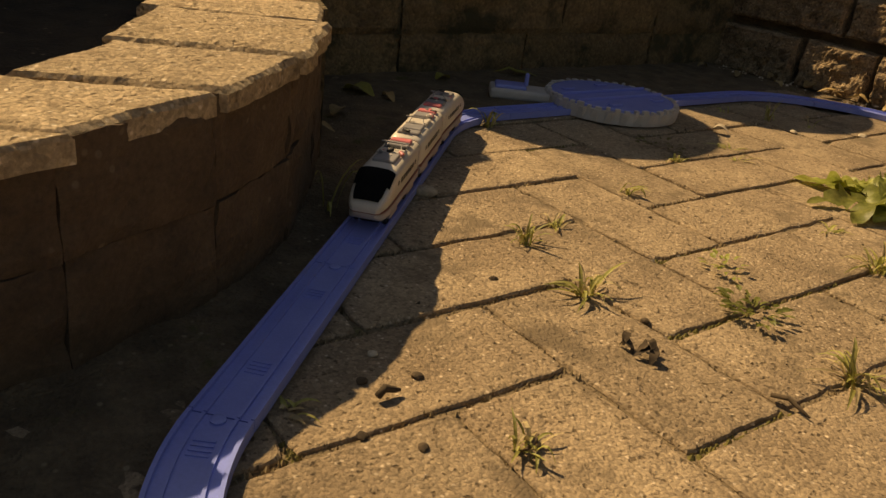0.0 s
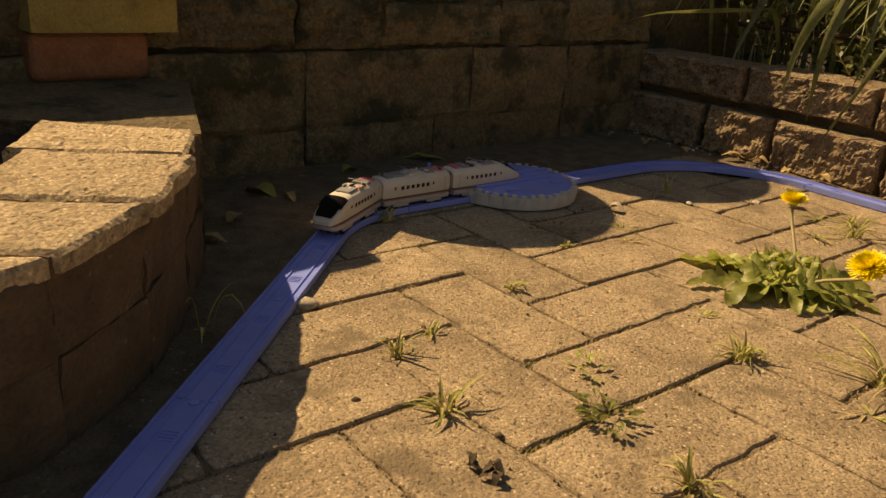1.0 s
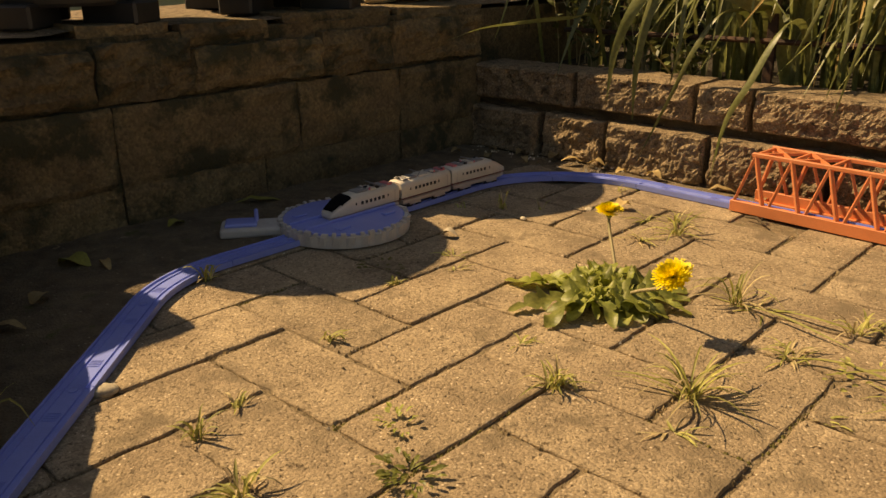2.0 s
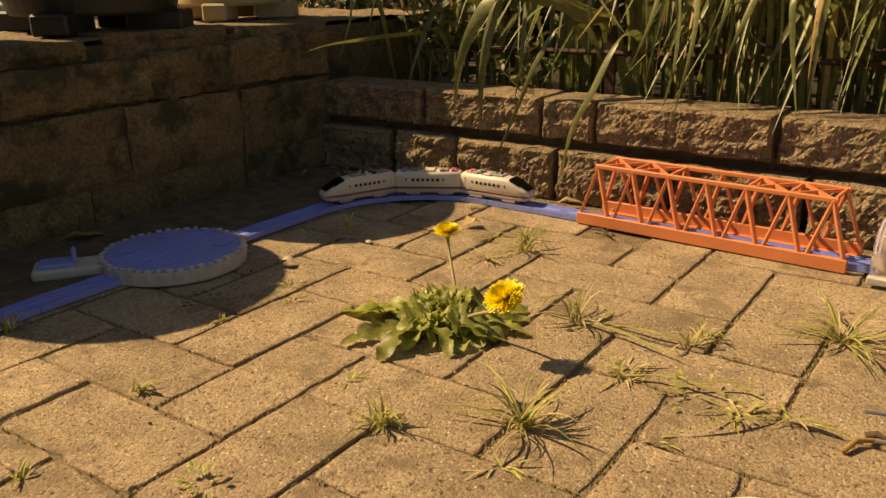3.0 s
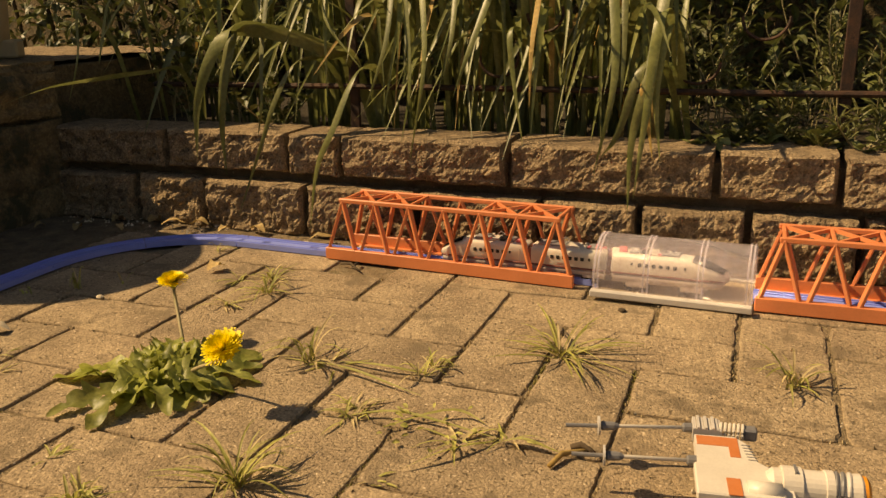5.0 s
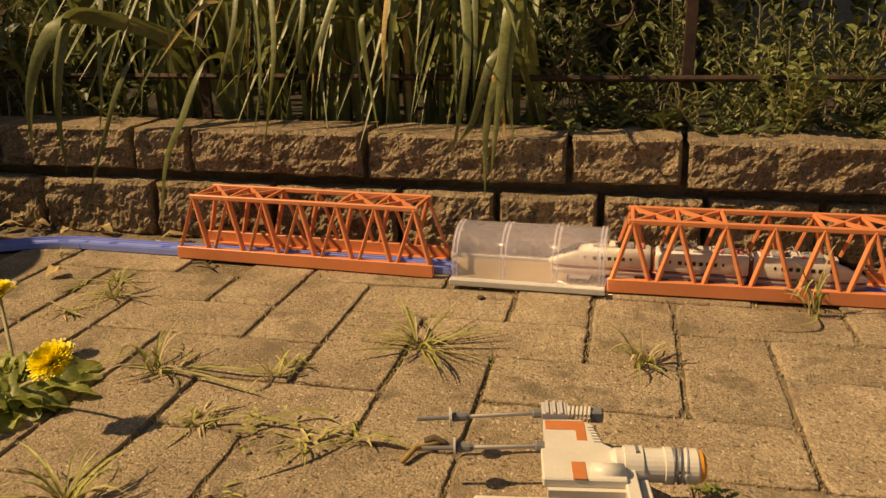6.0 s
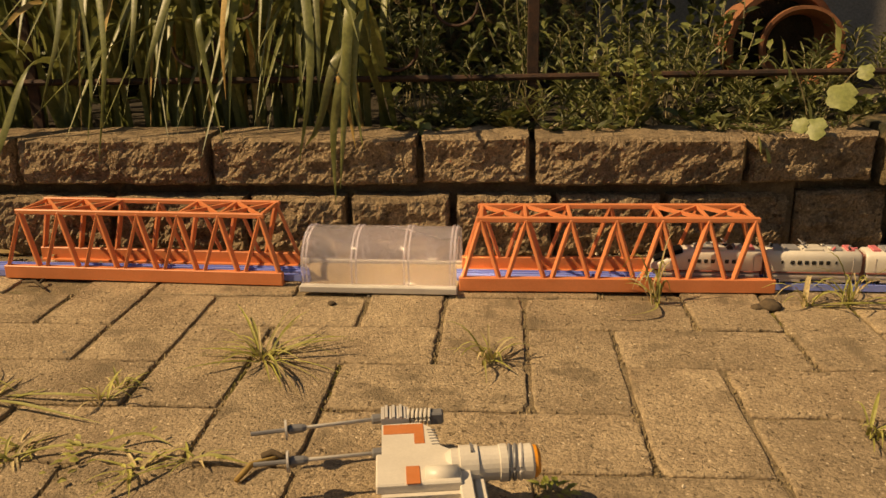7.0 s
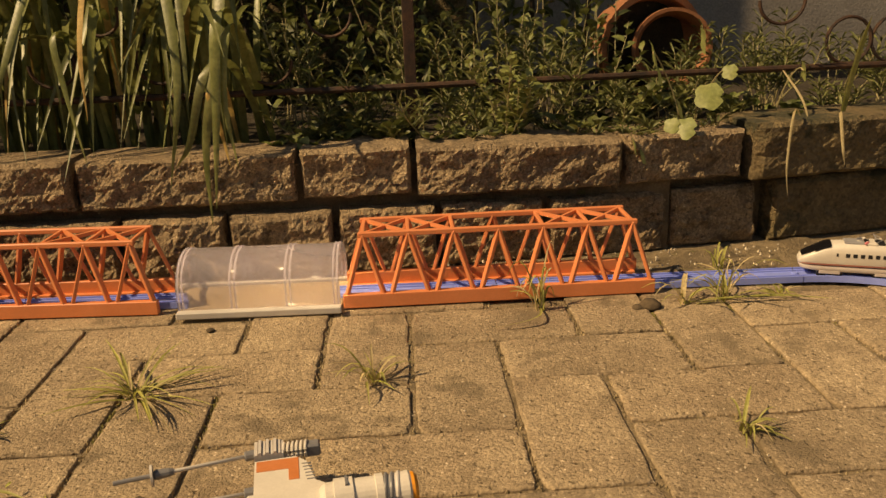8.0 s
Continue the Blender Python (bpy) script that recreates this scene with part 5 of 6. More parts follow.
part("soil_fill", bm, HUMUS, tpot, "dark soil filling the pot")

inner_pot = thing("terracotta_pot", "smaller terracotta pot lying inside a larger one", "flower pot", pose(0.500, 0.845, 0.273, 94, 0, -6))
bm = bmesh.new()
lathe(bm, [(0.046, -0.09), (0.058, -0.012), (0.069, -0.012), (0.072, 0.018), (0.066, 0.018), (0.055, -0.012), (0.044, -0.085)], 36)
part("pot_body", bm, TERRA, inner_pot)

# ---- weeds in the paving ----
def tuft(x, y, r, k, h, dry=0.28, label="small tuft of green grass in a paving joint", lean=(0, 0)):
    ob = thing("grass_tuft", label, "grass", pose(x, y, -0.004), group="grass tufts in the paving")
    bg, bd = bmesh.new(), bmesh.new()
    nd = 0
    for i in range(int(k * 0.62)):
        a = rng.uniform(0, 2 * math.pi)
        out = Vector((math.cos(a) + lean[0], math.sin(a) + lean[1], 0))
        q = r * rng.uniform(0.35, 1.1)
        hh = h * rng.uniform(0.35, 1.05)
        b = Vector((rng.uniform(-0.006, 0.006), rng.uniform(-0.005, 0.005), 0))
        tip = b + out * q * 1.15 + Vector((0, 0, max(0.005, hh * rng.uniform(0.1, 0.95))))
        pts = bez(b, b + out * q * 0.2 + Vector((0, 0, hh * 0.5)), b + out * q * 0.6 + Vector((0, 0, hh * 0.9)), tip, 6)
        dr = rng.random() < dry
        nd += dr
        blade(bd if dr else bg, pts, rng.uniform(0.0012, 0.0034), 0.3, rng.uniform(-0.5, 0.5))
    tagged(part("grass", bg, GRASS, ob), kind="stuff")
    if nd:
        tagged(part("dry_grass", bd, STRAW, ob, "dry straw blades"), kind="stuff")
    else:
        bd.free()


for x, y, r, k, h in ((-0.286, 0.108, 0.085, 64, 0.045), (-0.552, 0.000, 0.055, 34, 0.06), (-0.490, -0.240, 0.070, 60, 0.052), (-0.597, -0.306, 0.035, 50, 0.034), (-0.420, 0.006, 0.035, 20, 0.04),
                      (-0.042, 0.108, 0.055, 34, 0.05), (-0.451, -0.099, 0.035, 18, 0.022), (-0.733, 0.192, 0.05, 34, 0.04), (0.401, 0.286, 0.06, 34, 0.085), (0.300, -0.028, 0.035, 26, 0.034),
                      (0.479, 0.295, 0.03, 26, 0.02), (-0.775, -0.590, 0.022, 24, 0.028), (-0.678, -0.611, 0.032, 34, 0.034), (-0.547, -0.786, 0.020, 26, 0.028), (-0.498, -0.527, 0.035, 40, 0.036),
                      (-1.092, -0.383, 0.022, 20, 0.04), (-0.842, -0.385, 0.022, 20, 0.022), (-0.796, -0.533, 0.018, 20, 0.018), (-1.008, 0.120, 0.02, 12, 0.05), (-1.06, 0.08, 0.012, 6, 0.03),
                      (-0.96, 0.16, 0.014, 6, 0.03), (-0.605, -0.302, 0.03, 10, 0.03), (-0.92, -0.10, 0.03, 18, 0.014), (-0.88, -0.14, 0.025, 14, 0.016), (-0.64, -0.885, 0.015, 14, 0.012), (-0.76, 0.13, 0.04, 24, 0.02),
                      (-0.762, 0.248, 0.055, 30, 0.024), (-0.924, 0.338, 0.03, 12, 0.03), (-0.907, -0.224, 0.022, 26, 0.014), (-0.454, -0.08, 0.04, 20, 0.020), (-0.414, 0.033, 0.03, 20, 0.030), (-0.526, 0.002, 0.05, 16, 0.014),
                      (-0.337, -0.11, 0.04, 18, 0.018), (-0.289, -0.093, 0.03, 14, 0.014), (-0.679, -0.257, 0.024, 16, 0.014), (-0.474, -0.302, 0.03, 20, 0.012), (0.442, 0.413, 0.03, 16, 0.05), (-0.377, -0.192, 0.016, 14, 0.008), (-0.80, 0.225, 0.05, 16, 0.015)):
    tuft(x, y, r, k, h)
tuft(0.165, 0.285, 0.05, 26, 0.10, 0.4, "grass tuft with dry yellow blades leaning on the bridge", (-0.6, 0.4))
tuft(0.345, 0.275, 0.05, 18, 0.06, 0.5, "straggly grass tuft at the end of the bridge")
tuft(-0.90, -0.72, 0.03, 8, 0.08, 0.1, "thin grass blades in the shade of the step")
tuft(0.44, 0.36, 0.04, 14, 0.06, 0.2, "straggly grass tuft behind the track")

# low spreading weeds
def spreading_weed(x, y, r, k, label, material=None):
    ob = thing("spreading_weed", label, "weed", pose(x, y, 0.001), group="low weeds in the paving")
    bm = bmesh.new()
    for i in range(k):
        a = rng.uniform(0, 2 * math.pi)
        q = r * math.sqrt(rng.random())
        leaflet(bm, (q * math.cos(a), q * math.sin(a) * 0.7, 0.002 + 0.008 * rng.random()), (math.cos(a), math.sin(a), 0.3), rng.uniform(0.006, 0.012), rng.uniform(0.003, 0.006))
    tagged(part("leaves", bm, material or LEAF, ob), kind="stuff")


spreading_weed(-0.594, -0.508, 0.027, 60, "low creeping weed with small green leaves")
spreading_weed(-0.655, -0.46, 0.02, 18, "low creeping weed in a joint")
spreading_weed(-0.95, -0.21, 0.03, 20, "low creeping weed in a joint", MOSS)
spreading_weed(0.012, -0.135, 0.014, 24, "tiny weed seedling beside the toy spaceship")
spreading_weed(-0.36, -0.10, 0.06, 26, "flattened weed with yellowing leaves", GRASS)

# trailing dry stems of a flattened weed
for a, b, c in (((-0.451, -0.099), (-0.40, -0.085), (-0.293, -0.098)), ((-0.41, -0.11), (-0.35, -0.06), (-0.318, -0.075)), ((-0.30, -0.10), (-0.34, -0.15), (-0.365, -0.175)), ((-0.293, -0.098), (-0.27, -0.10), (-0.235, -0.104)), ((-0.552, 0.0), (-0.48, -0.02), (-0.40, -0.04)), ((-0.52, 0.01), (-0.45, 0.0), (-0.40, 0.012)),
                ((0.165, 0.285), (0.16, 0.23), (0.09, 0.225)), ((0.345, 0.275), (0.42, 0.265), (0.50, 0.28)), ((0.36, 0.27), (0.46, 0.27), (0.53, 0.262))):
    ob = thing("trailing_stem", "trailing dry grass stem lying on the paving", "grass", group="trailing stems")
    bm = bmesh.new()
    blade(bm, bez((*a, 0.002), (*b, 0.014), (*b, 0.008), (*c, 0.003), 8), 0.0032, 0.3, 0.6)
    part("stem", bm, STRAW if (a[0] * 1000) % 2 > 1 else GRASS, ob)

# dandelion
dandelion = thing("dandelion", "dandelion with lobed green leaves and two yellow flowers", "dandelion")


def lobed_leaf(a, length, width, rise, droop, base):
    n = 48
    bm = bmesh.new()
    rows = []
    d = Vector((math.cos(a), math.sin(a), 0))
    s = Vector((-d.y, d.x, 0))
    for i in range(n + 1):
        t = i / n
        z = rise * math.sin(math.pi * min(1, t * 0.95)) - droop * t * t
        p = Vector(base) + d * length * t + Vector((0, 0, max(0.003, z + 0.004)))
        saw = 1.0 - ((1 - t) * 6.0 + 0.3 * math.sin(a * 7)) % 1.0
        w = width * math.sin(math.pi * (0.04 + 0.95 * t ** 1.25)) ** 0.7 * (0.36 + 0.64 * saw ** 0.8 if t < 0.82 else 0.88) * 0.5 + 0.0007
        tw = 0.55 * math.sin(4 * t + a * 5) + 0.35 * math.sin(17 * t + a * 3)
        up = Vector((0, 0, 1))
        rows.append([bm.verts.new(p + s * w + up * (w * (0.35 + tw))), bm.verts.new(p + s * w * 0.5 + up * (w * (0.1 + 0.5 * tw))), bm.verts.new(p), bm.verts.new(p - s * w * 0.5 + up * (w * (0.1 - 0.5 * tw))), bm.verts.new(p - s * w + up * (w * (0.35 - tw)))])
    for r0, r1 in zip(rows, rows[1:]):
        for k in range(4):
            bm.faces.new((r0[k], r0[k + 1], r1[k + 1], r1[k]))
    part("leaf", bm, LEAF, dandelion, smooth=True)


DB = (-0.685, -0.098, 0.0)
for i in range(26):
    # outer rosette, lying on the paving
    a = i * 2.399 + rng.uniform(-0.25, 0.25)
    wide = 1.0 + 0.30 * abs(math.cos(a - 0.5))
    lobed_leaf(a, rng.uniform(0.050, 0.094) * wide, rng.uniform(0.022, 0.044), rng.uniform(0.002, 0.016), rng.uniform(0.0, 0.008), (DB[0] + rng.uniform(-0.02, 0.02), DB[1] + rng.uniform(-0.015, 0.015), 0))
for i in range(30):
    # younger leaves, steeper and crinkled
    a = i * 2.399 + rng.uniform(-0.4, 0.4)
    lobed_leaf(a, rng.uniform(0.024, 0.054), rng.uniform(0.012, 0.022), rng.uniform(0.010, 0.032), rng.uniform(0.0, 0.006), (DB[0] + rng.uniform(-0.03, 0.03), DB[1] + rng.uniform(-0.02, 0.025), 0))


def dandelion_head(at, normal, r, foot):
    n = Vector(normal).normalized()
    m = Matrix.Translation(at) @ n.to_track_quat("Z", "Y").to_matrix().to_4x4()
    stem = part("flower_stalk", tubed(bez(foot, Vector(foot) + Vector((0, 0, 0.03)), Vector(at) - n * 0.03, Vector(at) - n * 0.006, 10), 0.0021, 8), STALK, dandelion, "pale hollow stalk", smooth=True)
    bm = bmesh.new()
    for k in range(300):
        a = k * 2.399963
        f = math.sqrt((k + 0.5) / 300)
        el = radians(86 - 78 * f)
        d = Vector((math.cos(a) * math.cos(el), math.sin(a) * math.cos(el), math.sin(el)))
        q = d.cross(Vector((0, 0, 1))).normalized() * r * 0.05
        ln = r * (0.55 + 0.47 * f) * rng.uniform(0.86, 1.10)
        p = [m @ (d * r * 0.10 - q * 0.5), m @ (d * r * 0.10 + q * 0.5), m @ (d * ln + q), m @ (d * ln - q)]
        bm.faces.new([bm.verts.new(v) for v in p])
    tagged(part("petals", bm, PETAL, stem, "bright yellow petals"), kind="stuff")
    bm = bmesh.new()
    lathe(bm, [(0.002, -0.008), (r * 0.30, -0.004), (r * 0.34, 0.002), (r * 0.1, 0.003)], 12)
    bmesh.ops.transform(bm, matrix=m, verts=bm.verts)
    part("calyx", bm, LEAF, stem)


dandelion_head((-0.735, 0.002, 0.078), (0.1, -0.12, 1), 0.018, (-0.690, -0.045, 0.0))
dandelion_head((-0.575, -0.124, 0.066), (-0.05, -0.55, 0.83), 0.0225, (-0.655, -0.095, 0.0))

# fallen leaves, twigs, grit
def fallen_leaf(x, y, ln, w, turn, material, label, z=0.003):
    bm = bmesh.new()
    rows = []
    for i in range(7):
        t = i / 6
        ww = w * math.sin(math.pi * (0.06 + 0.9 * t)) * 0.5 + 0.0006
        zz = 0.006 * math.sin(math.pi * t) * (0.5 + rng.random())
        rows.append([bm.verts.new((ln * (t - 0.5), ww, zz + 0.3 * ww)), bm.verts.new((ln * (t - 0.5), 0, zz)), bm.verts.new((ln * (t - 0.5), -ww, zz + 0.35 * ww))])
    for a, b in zip(rows, rows[1:]):
        for k in (0, 1):
            bm.faces.new((a[k], a[k + 1], b[k + 1], b[k]))
    ob = part("fallen_leaf", bm, material, None, "", True)
    ob.matrix_basis = pose(x, y, z, 0, 0, turn)
    tagged(ob, label, "leaf", "fallen leaves")


fallen_leaf(-1.275, -0.475, 0.055, 0.032, 20, YELLOWLEAF, "yellowing fallen leaf in the shade")
fallen_leaf(-1.235, -0.45, 0.04, 0.012, -10, DRYLEAF, "brown dry fallen leaf on the paving")
fallen_leaf(-1.34, -0.13, 0.075, 0.018, 55, YELLOWLEAF, "yellow-green fallen leaf by the stone wall")
fallen_leaf(-1.33, -0.29, 0.03, 0.02, 100, YELLOWLEAF, "yellowing fallen leaf in the shade")
fallen_leaf(-0.86, 0.249, 0.030, 0.024, 70, DRYLEAF, "curled brown dry leaf on the paving", 0.006)
fallen_leaf(-0.978, -0.045, 0.026, 0.018, 30, PEBBLE, "pale curled dry leaf on the paving")
for x, y, tn in ((-1.28, 0.42, 20), (-1.22, 0.44, 80), (-1.18, 0.40, 140), (-1.10, 0.45, 35), (-1.33, 0.36, 60), (-1.25, 0.37, 110), (-1.05, 0.46, 10), (-0.98, 0.44, 70), (-0.92, 0.455, 160), (-1.15, 0.46, 95), (-1.12, -0.62, 40), (-1.18, -0.56, 130), (-1.08, -0.69, 75), (-1.22, -0.62, 15), (-0.78, 0.44, 25), (-0.70, 0.45, 80)):
    fallen_leaf(x, y, rng.uniform(0.02, 0.045), rng.uniform(0.012, 0.022), tn, DRYLEAF, "brown dry fallen leaf by the wall", 0.006)


def twig(x, y, ln, turn, r, material, label):
    bm = bmesh.new()
    tube(bm, [(0, 0, r), (ln * 0.4, ln * 0.06, r * 1.3 + 0.002), (ln * 0.75, -ln * 0.05, r * 1.2), (ln, -ln * 0.15, r * 0.8)], [r, r * 1.1, r * 0.8, r * 0.4], 6)
    ob = part("twig", bm, material, smooth=True)
    ob.matrix_basis = pose(x, y, 0.001, 0, 0, turn)
    tagged(ob, label, "twig", "twigs")


twig(-0.243, -0.128, 0.05, 62, 0.0025, STRAPDRY, "curled ochre dry stalk on the paving")
twig(-0.232, -0.092, 0.022, 5, 0.003, DIRT, "short dark twig on the paving")
twig(-0.69, 0.335, 0.05, -20, 0.0022, DIRT, "dark twig under the bridge end")
twig(-0.665, 0.345, 0.02, -80, 0.002, DIRT, "dark twig under the bridge end")
twig(-0.625, -0.835, 0.016, 100, 0.0026, DIRT, "dark brown twig on the paving")
twig(-0.515, -0.60, 0.028, 10, 0.0016, DIRT, "dark brown twig in a paving joint")
twig(-0.553, -0.772, 0.022, -60, 0.0016, DIRT, "dark brown twig in a paving joint")


def pebble(x, y, r, material, label, z=0.0):
    bm = bmesh.new()
    bmesh.ops.create_icosphere(bm, subdivisions=2, radius=r)
    off = Vector((x * 31, y * 17, 3))
    for v in bm.verts:
        v.co *= 0.9 + 0.32 * noise.noise(v.co * (0.9 / r) + off) + 0.16 * noise.noise(v.co * (2.2 / r) + off)
        v.co.z *= 0.55
    ob = part("pebble", bm, material, None, "", r > 0.009)
    ob.matrix_basis = pose(x, y, z + r * 0.16, 0, 0, x * 900)
    tagged(ob, label, "pebble", "pebbles and crumbs")


for x, y, r in ((-0.91, -0.61, 0.012), (-0.671, -0.811, 0.004), (-0.745, -0.928, 0.004), (-0.95, 0.10, 0.006), (-0.90, 0.21, 0.008), (-0.911, -0.604, 0.012), (-0.84, 0.40, 0.007), (-0.80, 0.42, 0.008), (-0.70, 0.43, 0.006), (-0.60, 0.45, 0.006), (-0.118, -0.195, 0.004)):
    pebble(x, y, r, PEBBLE, "pale pebble on the paving", 0.0)
for x, y, r in ((-0.637, -0.799, 0.0042), (-0.647, -0.833, 0.004), (-0.576, -0.835, 0.0038), (-0.728, -0.665, 0.0045), (-0.625, -0.599, 0.004), (-0.547, -0.028, 0.005), (-0.244, 0.27, 0.006), (0.303, 0.272, 0.016), (0.285, 0.268, 0.008), (-0.60, -0.86, 0.004)):
    pebble(x, y, r, DIRT, "dark crumb of soil on the paving")

# grit scattered over the dirt strip and along the joints
grit = thing("grit", "loose grit and crumbs along the wall foot", "grit", kind="stuff")
bm = bmesh.new()
for i in range(900):
    if i < 520:
        x, y, z = rng.uniform(-1.35, 1.0), rng.uniform(0.40, 0.49), 0.002
    else:
        x, y, z = rng.choice((0.1 * rng.randint(-12, 8) + rng.uniform(-0.002, 0.002), rng.uniform(-1.2, 0.8))), 0, 0.0
        y = rng.uniform(-0.95, 0.38)
    r = rng.uniform(0.0012, 0.0040) * (1.0 if i < 520 else 0.6)
    v = [bm.verts.new((x + r * rng.uniform(0.5, 1.2) * c, y + r * rng.uniform(0.5, 1.2) * s, z + h * r)) for c, s, h in ((1, 0, 0), (-0.5, 0.9, 0), (-0.5, -0.9, 0), (0, 0, 1.1))]
    for f in ((0, 1, 3), (1, 2, 3), (2, 0, 3)):
        bm.faces.new([v[k] for k in f])
tagged(part("crumbs", bm, PEBBLE, grit), kind="stuff")

# clump of dark plant litter, and crumbs strewn over the paving
for k in range(6):
    fallen_leaf(-0.592 + rng.uniform(-0.014, 0.014), -0.638 + rng.uniform(-0.008, 0.008), rng.uniform(0.010, 0.017), rng.uniform(0.004, 0.007), 60 * k, DIRT, "dark shrivelled leaf on the paving", 0.001 + 0.0006 * k)
crumbs = thing("crumbs", "tiny crumbs of soil and grit strewn over paving", "grit", kind="stuff")
for material, many in ((DIRT, 420), (PEBBLE, 420)):
    bm = bmesh.new()
    for i in range(many):
        x, y = rng.uniform(-1.15, 0.75), rng.uniform(-0.92, 0.36)
        if noise.noise(Vector((x * 4, y * 4, 1))) < -0.1:
            continue
        r = rng.uniform(0.0006, 0.0017) if rng.random() < 0.93 else rng.uniform(0.0018, 0.0032)
        v = [bm.verts.new((x + r * rng.uniform(0.6, 1.3) * c, y + r * rng.uniform(0.6, 1.3) * q, 0.0002 + h * r)) for c, q, h in ((1, 0, 0), (-0.5, 0.9, 0), (-0.5, -0.9, 0), (0.1, 0, 1.1))]
        for f in ((0, 1, 3), (1, 2, 3), (2, 0, 3)):
            bm.faces.new([v[k] for k in f])
    tagged(part("crumb", bm, material, crumbs), kind="stuff")

# moss along some joints
moss = thing("moss", "yellow-green moss cushions in the paving joints", "moss", kind="stuff")
bm = bmesh.new()
for x0, y0, x1, y1 in ((-0.6, -0.60, -0.6, -0.50), (-0.5, -0.70, -0.5, -0.60), (-0.5, -0.30, -0.4, -0.30), (-0.9, -0.20, -0.8, -0.20), (-0.7, -0.50, -0.7, -0.42), (-0.6, -0.34, -0.6, -0.5), (-0.4, -0.28, -0.4, -0.15), (-1.0, -0.30, -1.0, -0.42), (-0.62, -0.90, -0.56, -0.90), (-0.8, -0.14, -0.7, -0.10), (-0.2, 0.10, -0.2, 0.0), (-0.3, 0.1, -0.3, 0.02), (0.4, 0.25, 0.4, 0.30), (0.5, 0.20, 0.5, 0.30), (0.3, 0.30, 0.3, 0.22)):
    for k in range(48):
        t = rng.random()
        x, y, r = x0 + (x1 - x0) * t + rng.gauss(0, 0.0022), y0 + (y1 - y0) * t + rng.gauss(0, 0.0022), rng.uniform(0.0012, 0.0032)
        v = [bm.verts.new((x + r * math.cos(a), y + r * math.sin(a), -0.0038)) for a in (0, 1.26, 2.51, 3.77, 5.03)] + [bm.verts.new((x, y, -0.0038 + r * 1.1))]
        for q in range(5):
            bm.faces.new((v[q], v[(q + 1) % 5], v[5]))
tagged(part("cushions", bm, MOSS, moss), kind="stuff")

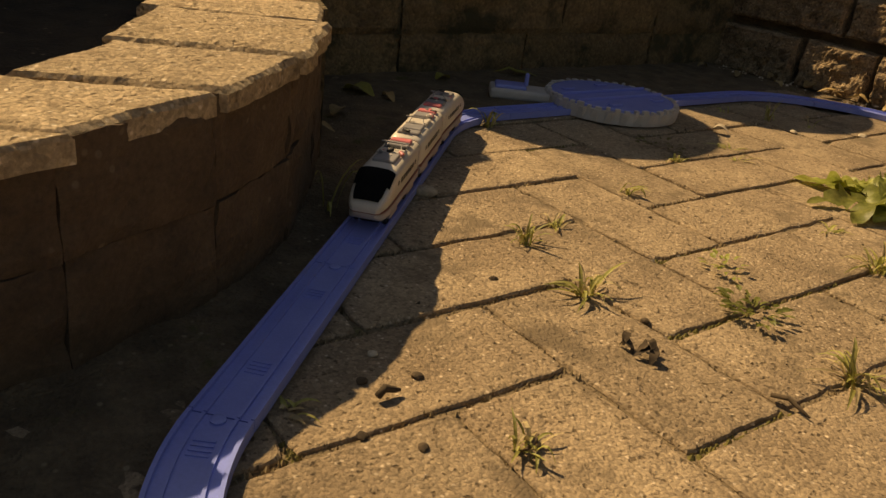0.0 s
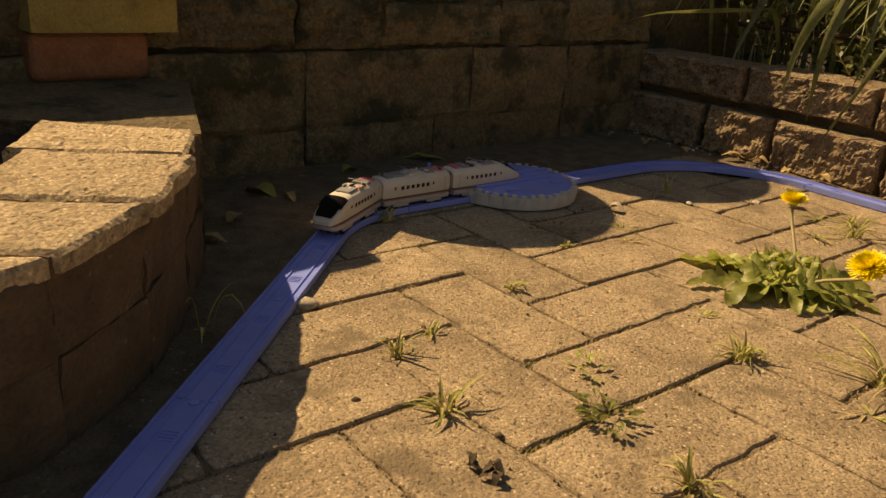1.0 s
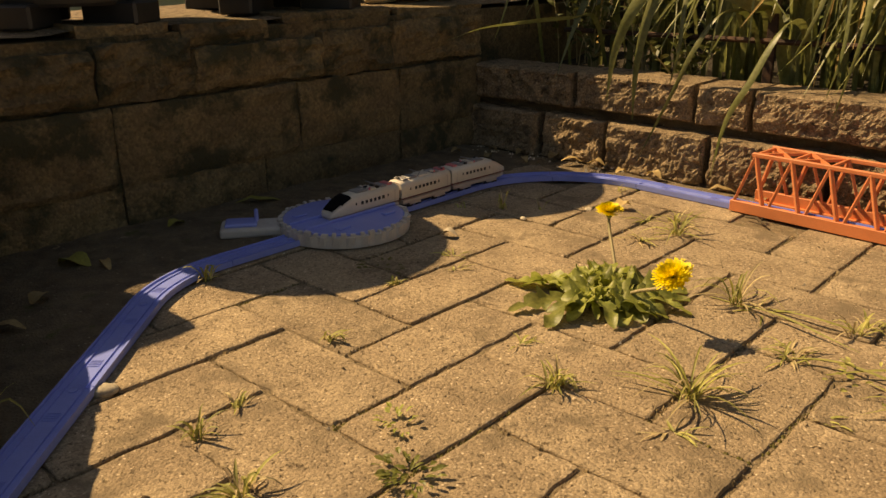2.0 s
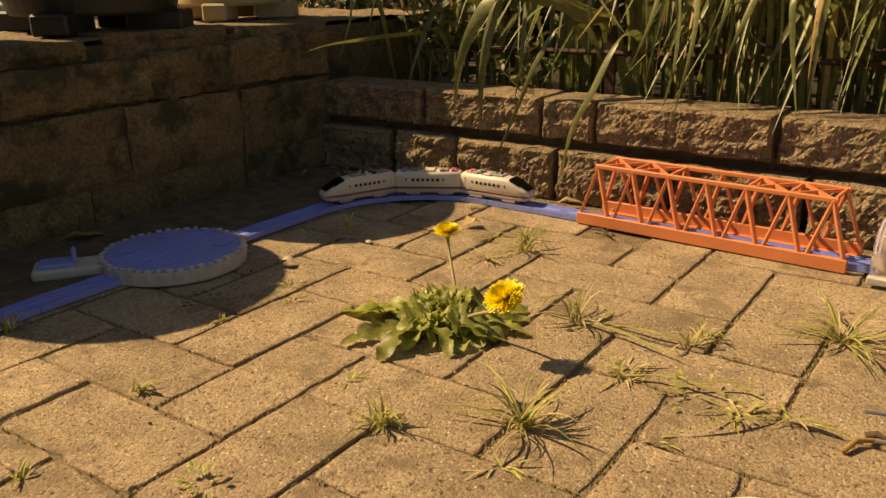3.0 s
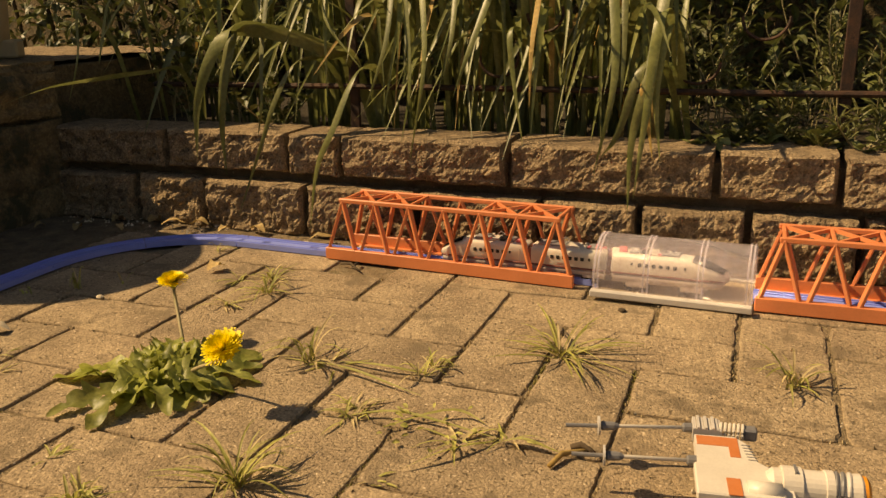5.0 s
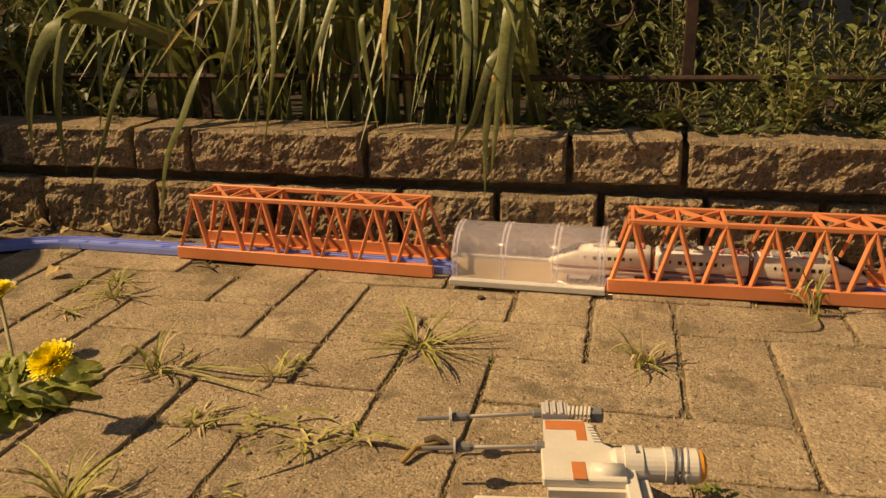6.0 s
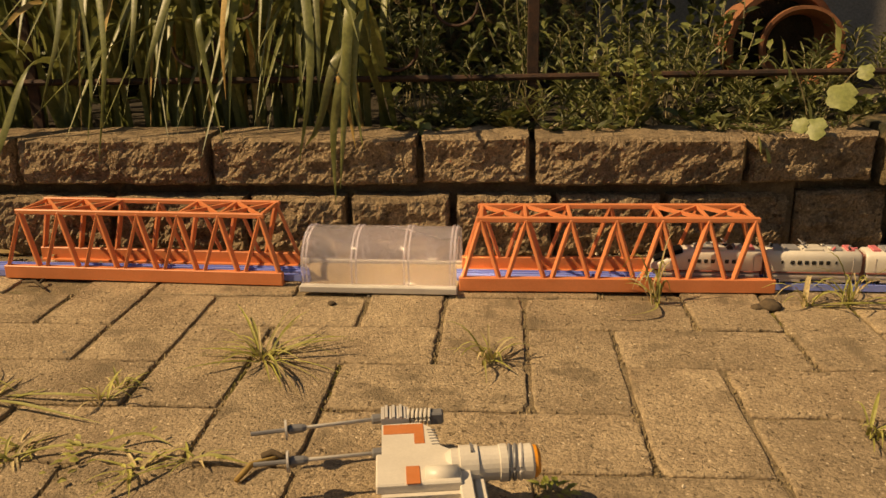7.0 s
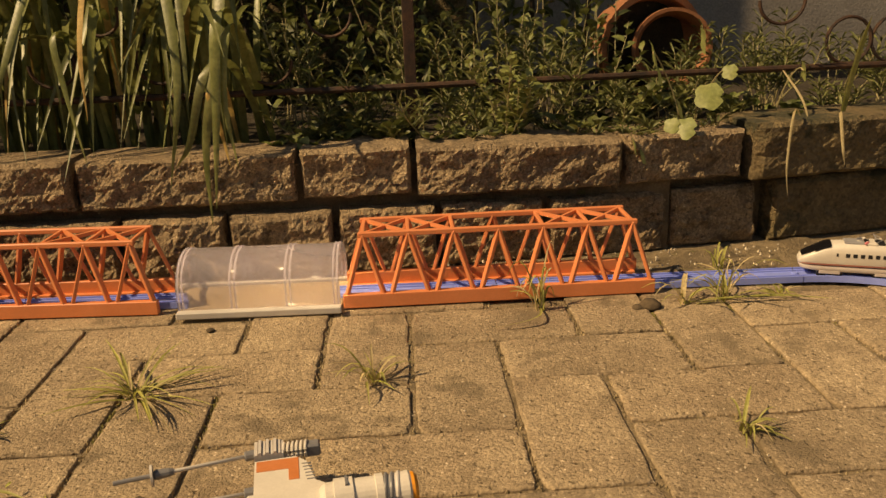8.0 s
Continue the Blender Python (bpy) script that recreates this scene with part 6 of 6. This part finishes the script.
# ---- paving blocks, last: herringbone on a 0.1 m module ----
U = 0.1
flat_meshes = [finish("paver", slab(2 * U - 0.0036, U - 0.0014, 0.05, 500 + k, 0.0026, 0.0022, 12), PAVER) for k in range(11)]
upright_meshes = [finish("paver", slab(U - 0.0036, 2 * U - 0.0014, 0.05, 540 + k, 0.0026, 0.0022, 12), PAVER) for k in range(11)]
rnd = random.Random(11)
far_bm = bmesh.new()
fill_bm = bmesh.new()
for i in range(-15, 26):
    for j in range(-30, 4):
        kind = (i + j) % 4
        if kind not in (0, 2):
            continue
        sx, sy = (2, 1) if kind == 2 else (1, 2)
        x, y = (i + sx / 2) * U, (j + sy / 2) * U
        if y + sy * U / 2 > 0.45:
            continue
        lift, ax, ay, az = 0.0010 * (rnd.random() - 0.5) * 2, 0.5 * (rnd.random() - 0.5), 0.5 * (rnd.random() - 0.5), 0.7 * (rnd.random() - 0.5)
        m = pose(x + 0.001 * (rnd.random() - 0.5), y + 0.001 * (rnd.random() - 0.5), lift, ax, ay, az)
        pick = rnd.randrange(11)
        if -1.4 < x < 0.95 and -1.02 < y:
            ob = new("paver", (flat_meshes if kind == 2 else upright_meshes)[pick])
            ob.parent = pavement
            ob.matrix_basis = m
            # crumbs caught in two of its joints
            for k in range(100):
                along, wide = rnd.uniform(-0.5, 0.5), rnd.gauss(0, 0.0024)
                if k % 4:
                    fx, fy = x + sx * U / 2 + wide, y + along * sy * U
                else:
                    fx, fy = x + along * sx * U, y + sy * U / 2 + wide * 0.7
                if noise.noise(Vector((fx * 9, fy * 9, 6))) < -0.12:
                    continue
                r = rnd.uniform(0.0008, 0.0024)
                turn = rnd.uniform(0, 6.28)
                v = [fill_bm.verts.new((fx + r * math.cos(turn + g), fy + r * math.sin(turn + g), -0.0040)) for g in (0, 1.7, 3.6)] + [fill_bm.verts.new((fx, fy, -0.0040 + r * rnd.uniform(1.0, 2.8)))]
                for f in ((0, 1, 3), (1, 2, 3), (2, 0, 3)):
                    fill_bm.faces.new([v[g] for g in f])
        else:
            box(far_bm, -sx * U / 2 + 0.003, sx * U / 2 - 0.003, -sy * U / 2 + 0.003, sy * U / 2 - 0.003, -0.05, 0, m=m)
fill = part("joint_crumbs", fill_bm, JOINTFILL, pavement, "soil crumbs in the joints")
tagged(fill, kind="stuff")
rest = part("paving_beyond", far_bm, PAVER_FAR, pavement)
tagged(rest, kind="stuff")


def place_car(s, z=RAIL_TOP + 0.0018 - 0.0042):
    a, _ = way.point(s - 0.036)
    b, _ = way.point(s + 0.036)
    mid = (a + b) / 2
    return pose(mid.x, mid.y, z, 0, 0, math.degrees(math.atan2(b.y - a.y, b.x - a.x)))


def tail_at(t):
    """Distance of the train's rear nose along the railway."""
    for (t0, s0), (t1, s1) in zip(RUN, RUN[1:]):
        if t <= t1:
            return s0 + (s1 - s0) * (t - t0) / (t1 - t0)
    return RUN[-1][1]


RUN = [(0.0, S_DIAG + 0.277), (1.0, S_DIAG + 0.592), (2.5, S_DIAG + 1.140), (3.0, S_DIAG + 1.306), (3.5, S_DIAG + 1.472), (4.5, S_RUN + 0.185), (5.8, S_RUN + 0.672), (6.5, S_RUN + 0.906), (7.0, S_RUN + 1.075), (8.0, S_RUN + 1.430)]


def motions():
    for car, offset, turn in ((rear_car, END_L / 2, 0), (middle_car, END_L + MID_L / 2, 0), (lead_car, END_L * 1.5 + MID_L, 180)):
        rows = []
        for i in range(41):
            t = i * 0.2
            rows.append((t, place_car(tail_at(t) + offset) @ pose(0, 0, 0, 0, 0, turn)))
        walk(car, rows)


motions()
